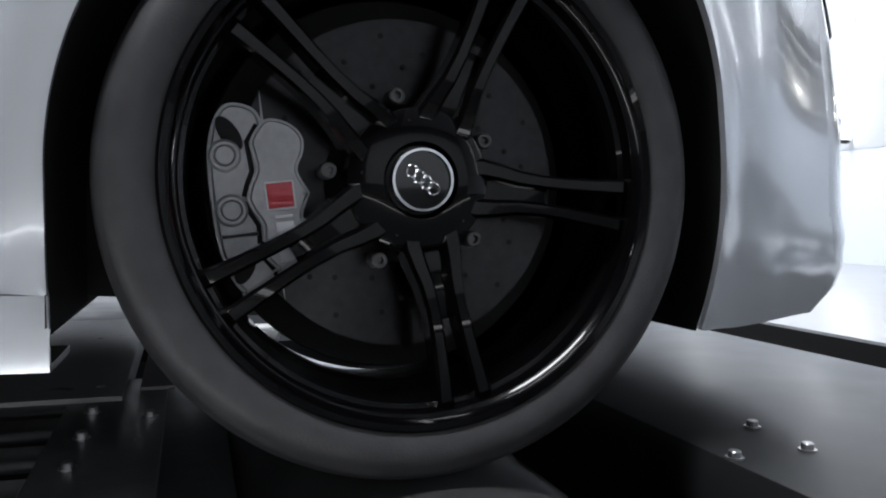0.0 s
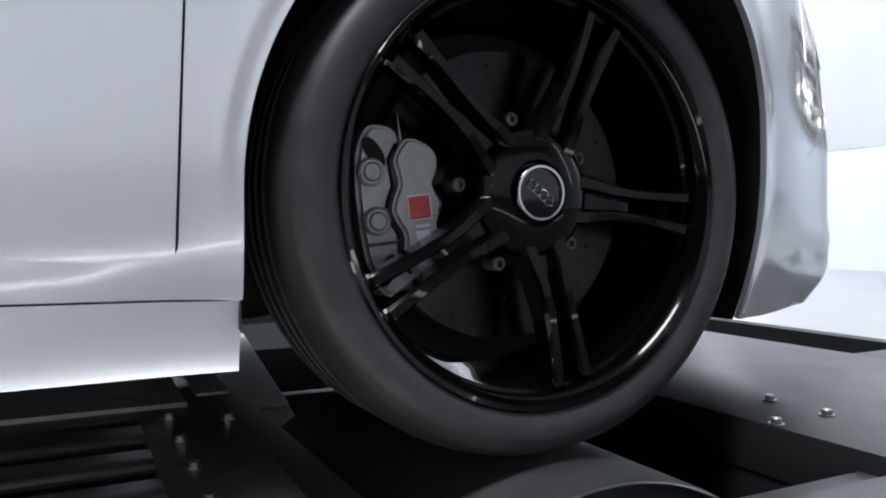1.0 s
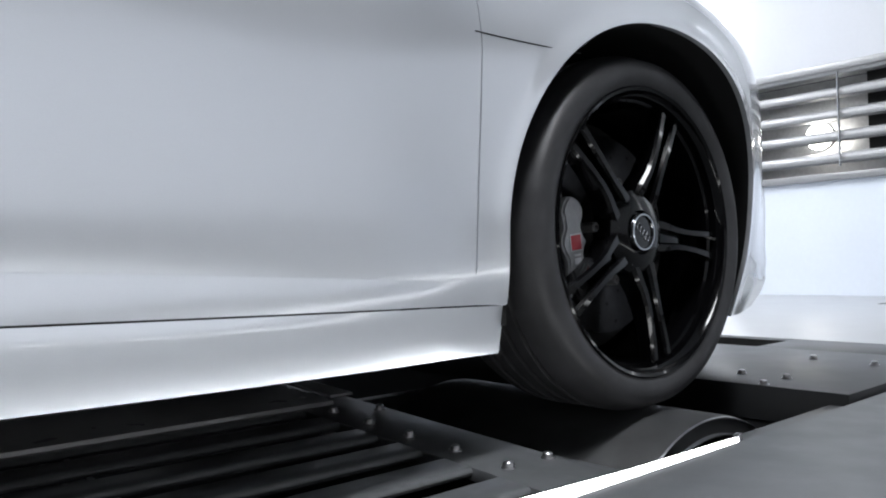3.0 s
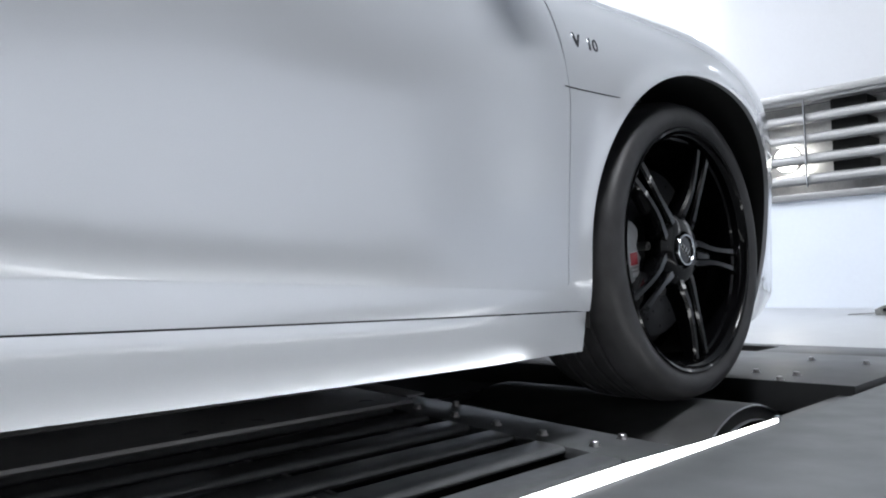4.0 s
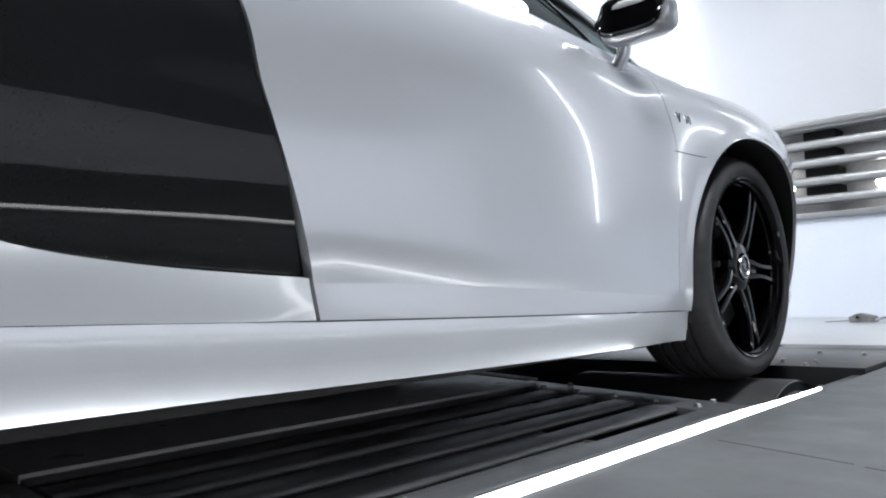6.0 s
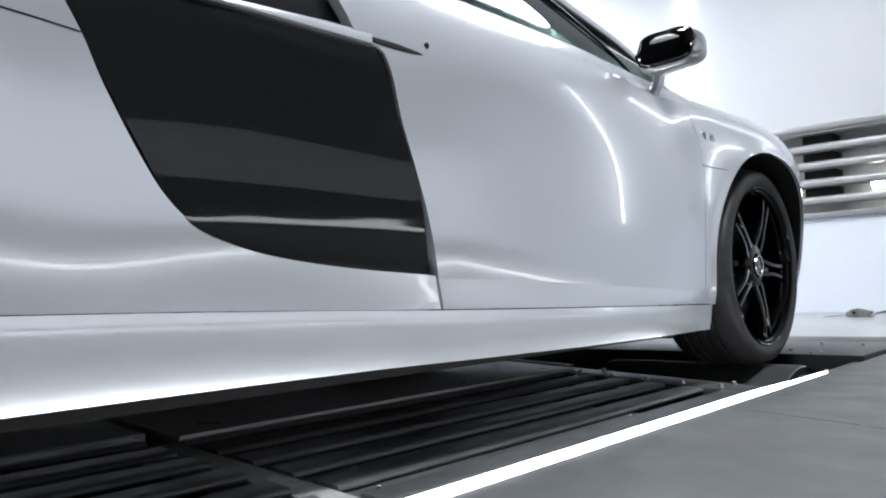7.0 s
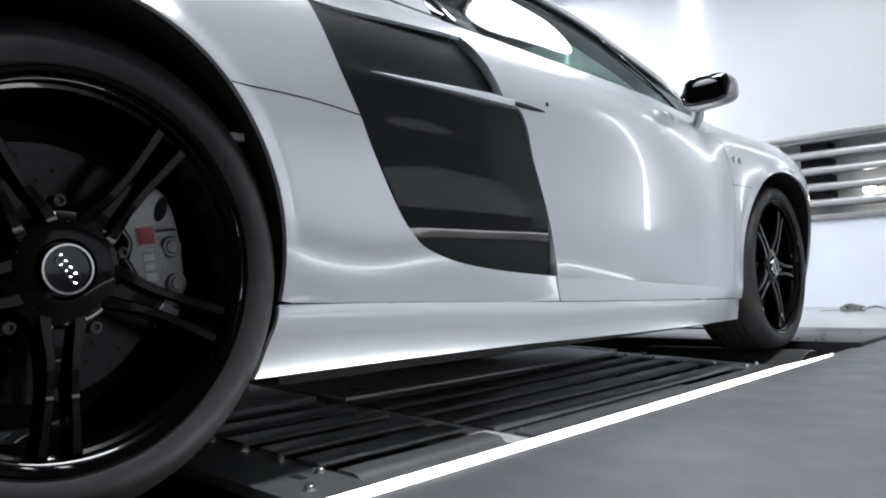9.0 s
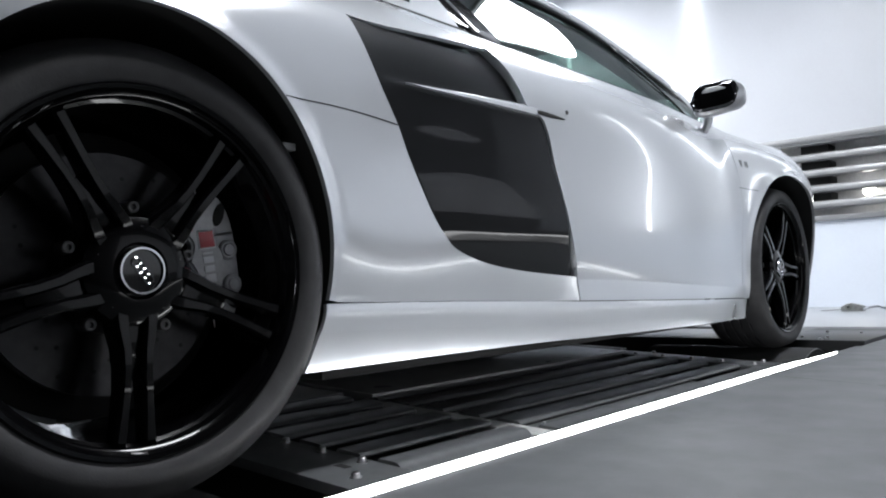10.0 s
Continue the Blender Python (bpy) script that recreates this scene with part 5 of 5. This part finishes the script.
def brake(cx, cz, y, R, lead, far):
    """Disc with bell, drilled holes, and a caliper whose middle stands at the angle lead."""
    def placed(bm):
        return flip(bm) if far else bm
    bm = bmesh.new()
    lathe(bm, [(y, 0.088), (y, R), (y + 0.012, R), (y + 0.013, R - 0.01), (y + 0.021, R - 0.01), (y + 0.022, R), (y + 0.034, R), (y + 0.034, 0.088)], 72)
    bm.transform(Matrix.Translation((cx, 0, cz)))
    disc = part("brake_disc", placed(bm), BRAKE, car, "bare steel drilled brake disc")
    bm = bmesh.new()
    for k in range(40):
        a = 2 * math.pi * k / 40
        r = (0.112, 0.147, 0.130, 0.165)[k % 4] * R / 0.183
        b2 = bmesh.new()
        rr = lathe(b2, [(y + 0.004, 0.0034), (y - 0.0006, 0.0034)], 8)
        cap(b2, rr[-1])
        b2.transform(Matrix.Translation((cx + r * math.cos(a), 0, cz + r * math.sin(a))))
        me = bpy.data.meshes.new("t")
        b2.to_mesh(me)
        b2.free()
        bm.from_mesh(me)
        bpy.data.meshes.remove(me)
    part("drilling", placed(bm), LINER, disc)["kind"] = "stuff"
    bm = bmesh.new()
    rr = lathe(bm, [(y + 0.01, 0.09), (y - 0.02, 0.086), (y - 0.03, 0.078), (y - 0.03, 0.03)], 48)
    cap(bm, rr[-1])
    bm.transform(Matrix.Translation((cx, 0, cz)))
    part("disc_bell", placed(bm), PLASTIC, disc, "dark disc bell")
    # black shield added to block the bright floor behind the spokes
    bm = bmesh.new()
    lathe(bm, [(y + 0.044, 0.03), (y + 0.044, 0.214), (y + 0.047, 0.216), (y + 0.048, 0.03)], 48)
    bm.transform(Matrix.Translation((cx, 0, cz)))
    part("dust_shield", placed(bm), LINER, disc, "black dust shield added behind the disc to keep the wheel dark")
    # caliper: a casting over the disc's edge with a wavy raised face
    mid = Matrix.Translation((cx, 0, cz)) @ Matrix.Rotation(-lead, 4, "Y") @ Matrix.Scale(R / 0.183, 4, (1, 0, 0))
    def casting(half, y0, y1, round_by):
        """A rounded block over a closed outline (radius, run) that is the same above and below its middle."""
        ring = half + [(u, -v) for u, v in reversed(half)]
        n = len(ring)
        fine = []
        for k in range(n):
            p = [ring[(k + q) % n] for q in (-1, 0, 1, 2)]
            for f in (0, 0.25, 0.5, 0.75):
                fine.append([p[1][c] + 0.5 * f * (p[2][c] - p[0][c] + f * (2 * p[0][c] - 5 * p[1][c] + 4 * p[2][c] - p[3][c] + f * (3 * (p[1][c] - p[2][c]) + p[3][c] - p[0][c]))) for c in (0, 1)])
        b = bmesh.new()
        f0, f1 = [[b.verts.new((u, yy, v)) for u, v in fine] for yy in (y0, y1)]
        b.faces.new(f0)
        b.faces.new(f1[::-1])
        for k in range(len(fine)):
            q = (k + 1) % len(fine)
            b.faces.new((f0[k], f1[k], f1[q], f0[q]))
        bmesh.ops.recalc_face_normals(b, faces=b.faces)
        bmesh.ops.bevel(b, geom=[e for e in b.edges if abs(e.verts[0].co.y - y0) < 1e-6 and abs(e.verts[1].co.y - y0) < 1e-6], offset=round_by, segments=3, affect="EDGES")
        b.transform(mid)
        return b
    slide = 0.031 if cx > -1 else 0.0
    cal = part("brake_caliper", placed(casting([(0.150, 0.0), (0.148, 0.060), (0.152, 0.088), (0.168, 0.098), (0.186, 0.097), (0.200, 0.076), (0.208, 0.036)], y - 0.030, y + 0.040, 0.005)), CALIPER, car, "grey painted brake caliper")
    wave = [(0.173, 0.003), (0.169, 0.014), (0.162, 0.028), (0.163, 0.044), (0.164, 0.058), (0.152, 0.075)]
    part("caliper_face", placed(casting([(0.111, 0.002), (0.120, 0.024), (0.112, 0.042), (0.111, 0.058), (0.122, 0.072), (0.140, 0.079)] + wave[::-1], y - 0.044, y - 0.028, 0.004)), CALIPER, cal)
    for q in (-1, 1):
        def on_mid(b, u, v):
            b.transform(mid @ Matrix.Translation((u, 0, v * q)))
            return placed(b)
        groove = bmesh.new()
        tube(groove, [(u + 0.003, y - 0.0305, v) for u, v in wave], 0.0024, 8)
        part("caliper_groove", on_mid(groove.copy() if q > 0 else flipped_run(groove), 0, 0), LINER, cal, "dark wavy groove in the caliper")
        bm = bmesh.new()
        rr = lathe(bm, [(y - 0.028, 0.0165), (y - 0.034, 0.0165), (y - 0.0365, 0.014), (y - 0.0365, 0.0115), (y - 0.0345, 0.0105), (y - 0.038, 0.009), (y - 0.038, 0.003)], 24)
        cap(bm, rr[-1])
        part("piston_cap", on_mid(bm, 0.190, 0.010 if q > 0 else 0.046), CALIPER, cal)
        bm = bmesh.new()
        rr = lathe(bm, [(y - 0.029, 0.0095), (y - 0.0312, 0.0095), (y - 0.0316, 0.008)], 20)
        cap(bm, rr[-1])
        bm.transform(Matrix.Rotation(radians(-62 * q), 4, "Y") @ Matrix.Scale(2.1, 4, (1, 0, 0)))
        part("pad_slot", on_mid(bm, 0.183, 0.068), LINER, cal, "dark oval slot in the caliper")
        part("rib", on_mid(boxed(0.166, 0.204, y - 0.0335, y - 0.029, 0.034, 0.038, 0.0012), 0, 0), CALIPER, cal)
    # emblem square and lettering as plain bars along the caliper
    mid = Matrix.Translation((cx, 0, cz)) @ Matrix.Rotation(-lead, 4, "Y") @ Matrix.Translation((0.141, 0, 0))
    sgn = 1 if math.cos(lead) < 0 else -1
    def tag(name, u0, u1, v0, v1, mat, lift, label=""):
        b = boxed(u0, u1, y - 0.0445 - lift, y - 0.043, (v0 + slide) * sgn, (v1 + slide) * sgn, 0.0005)
        b.transform(mid)
        part(name, placed(b), mat, cal, label)
    tag("emblem_edge", -0.0150, 0.0150, -0.046, -0.0165, SILVER, 0.0010)
    tag("emblem", -0.0130, 0.0130, -0.0440, -0.0185, RED, 0.0018, "dark red square emblem")
    for v0, v1 in ((-0.011, -0.008), (-0.004, 0.006), (0.010, 0.020), (0.024, 0.037)):
        tag("letter_bar", -0.010, 0.008, v0, v1, SILVER, 0.0010, "silver lettering bar")


for far in (False, True):
    brake(FC[0], FC[1], 0.130, 0.183, radians(187), far)
    brake(RC[0], RC[1], 0.135, 0.178, radians(8), far)
# suspension strut seen through the rear wheel
pair("upright", boxed(-0.06, 0.06, 0.16, 0.30, 0.20, 0.46, 0.02), LINER)
pair("upright", boxed(-2.71, -2.59, 0.18, 0.32, 0.20, 0.46, 0.02), LINER)
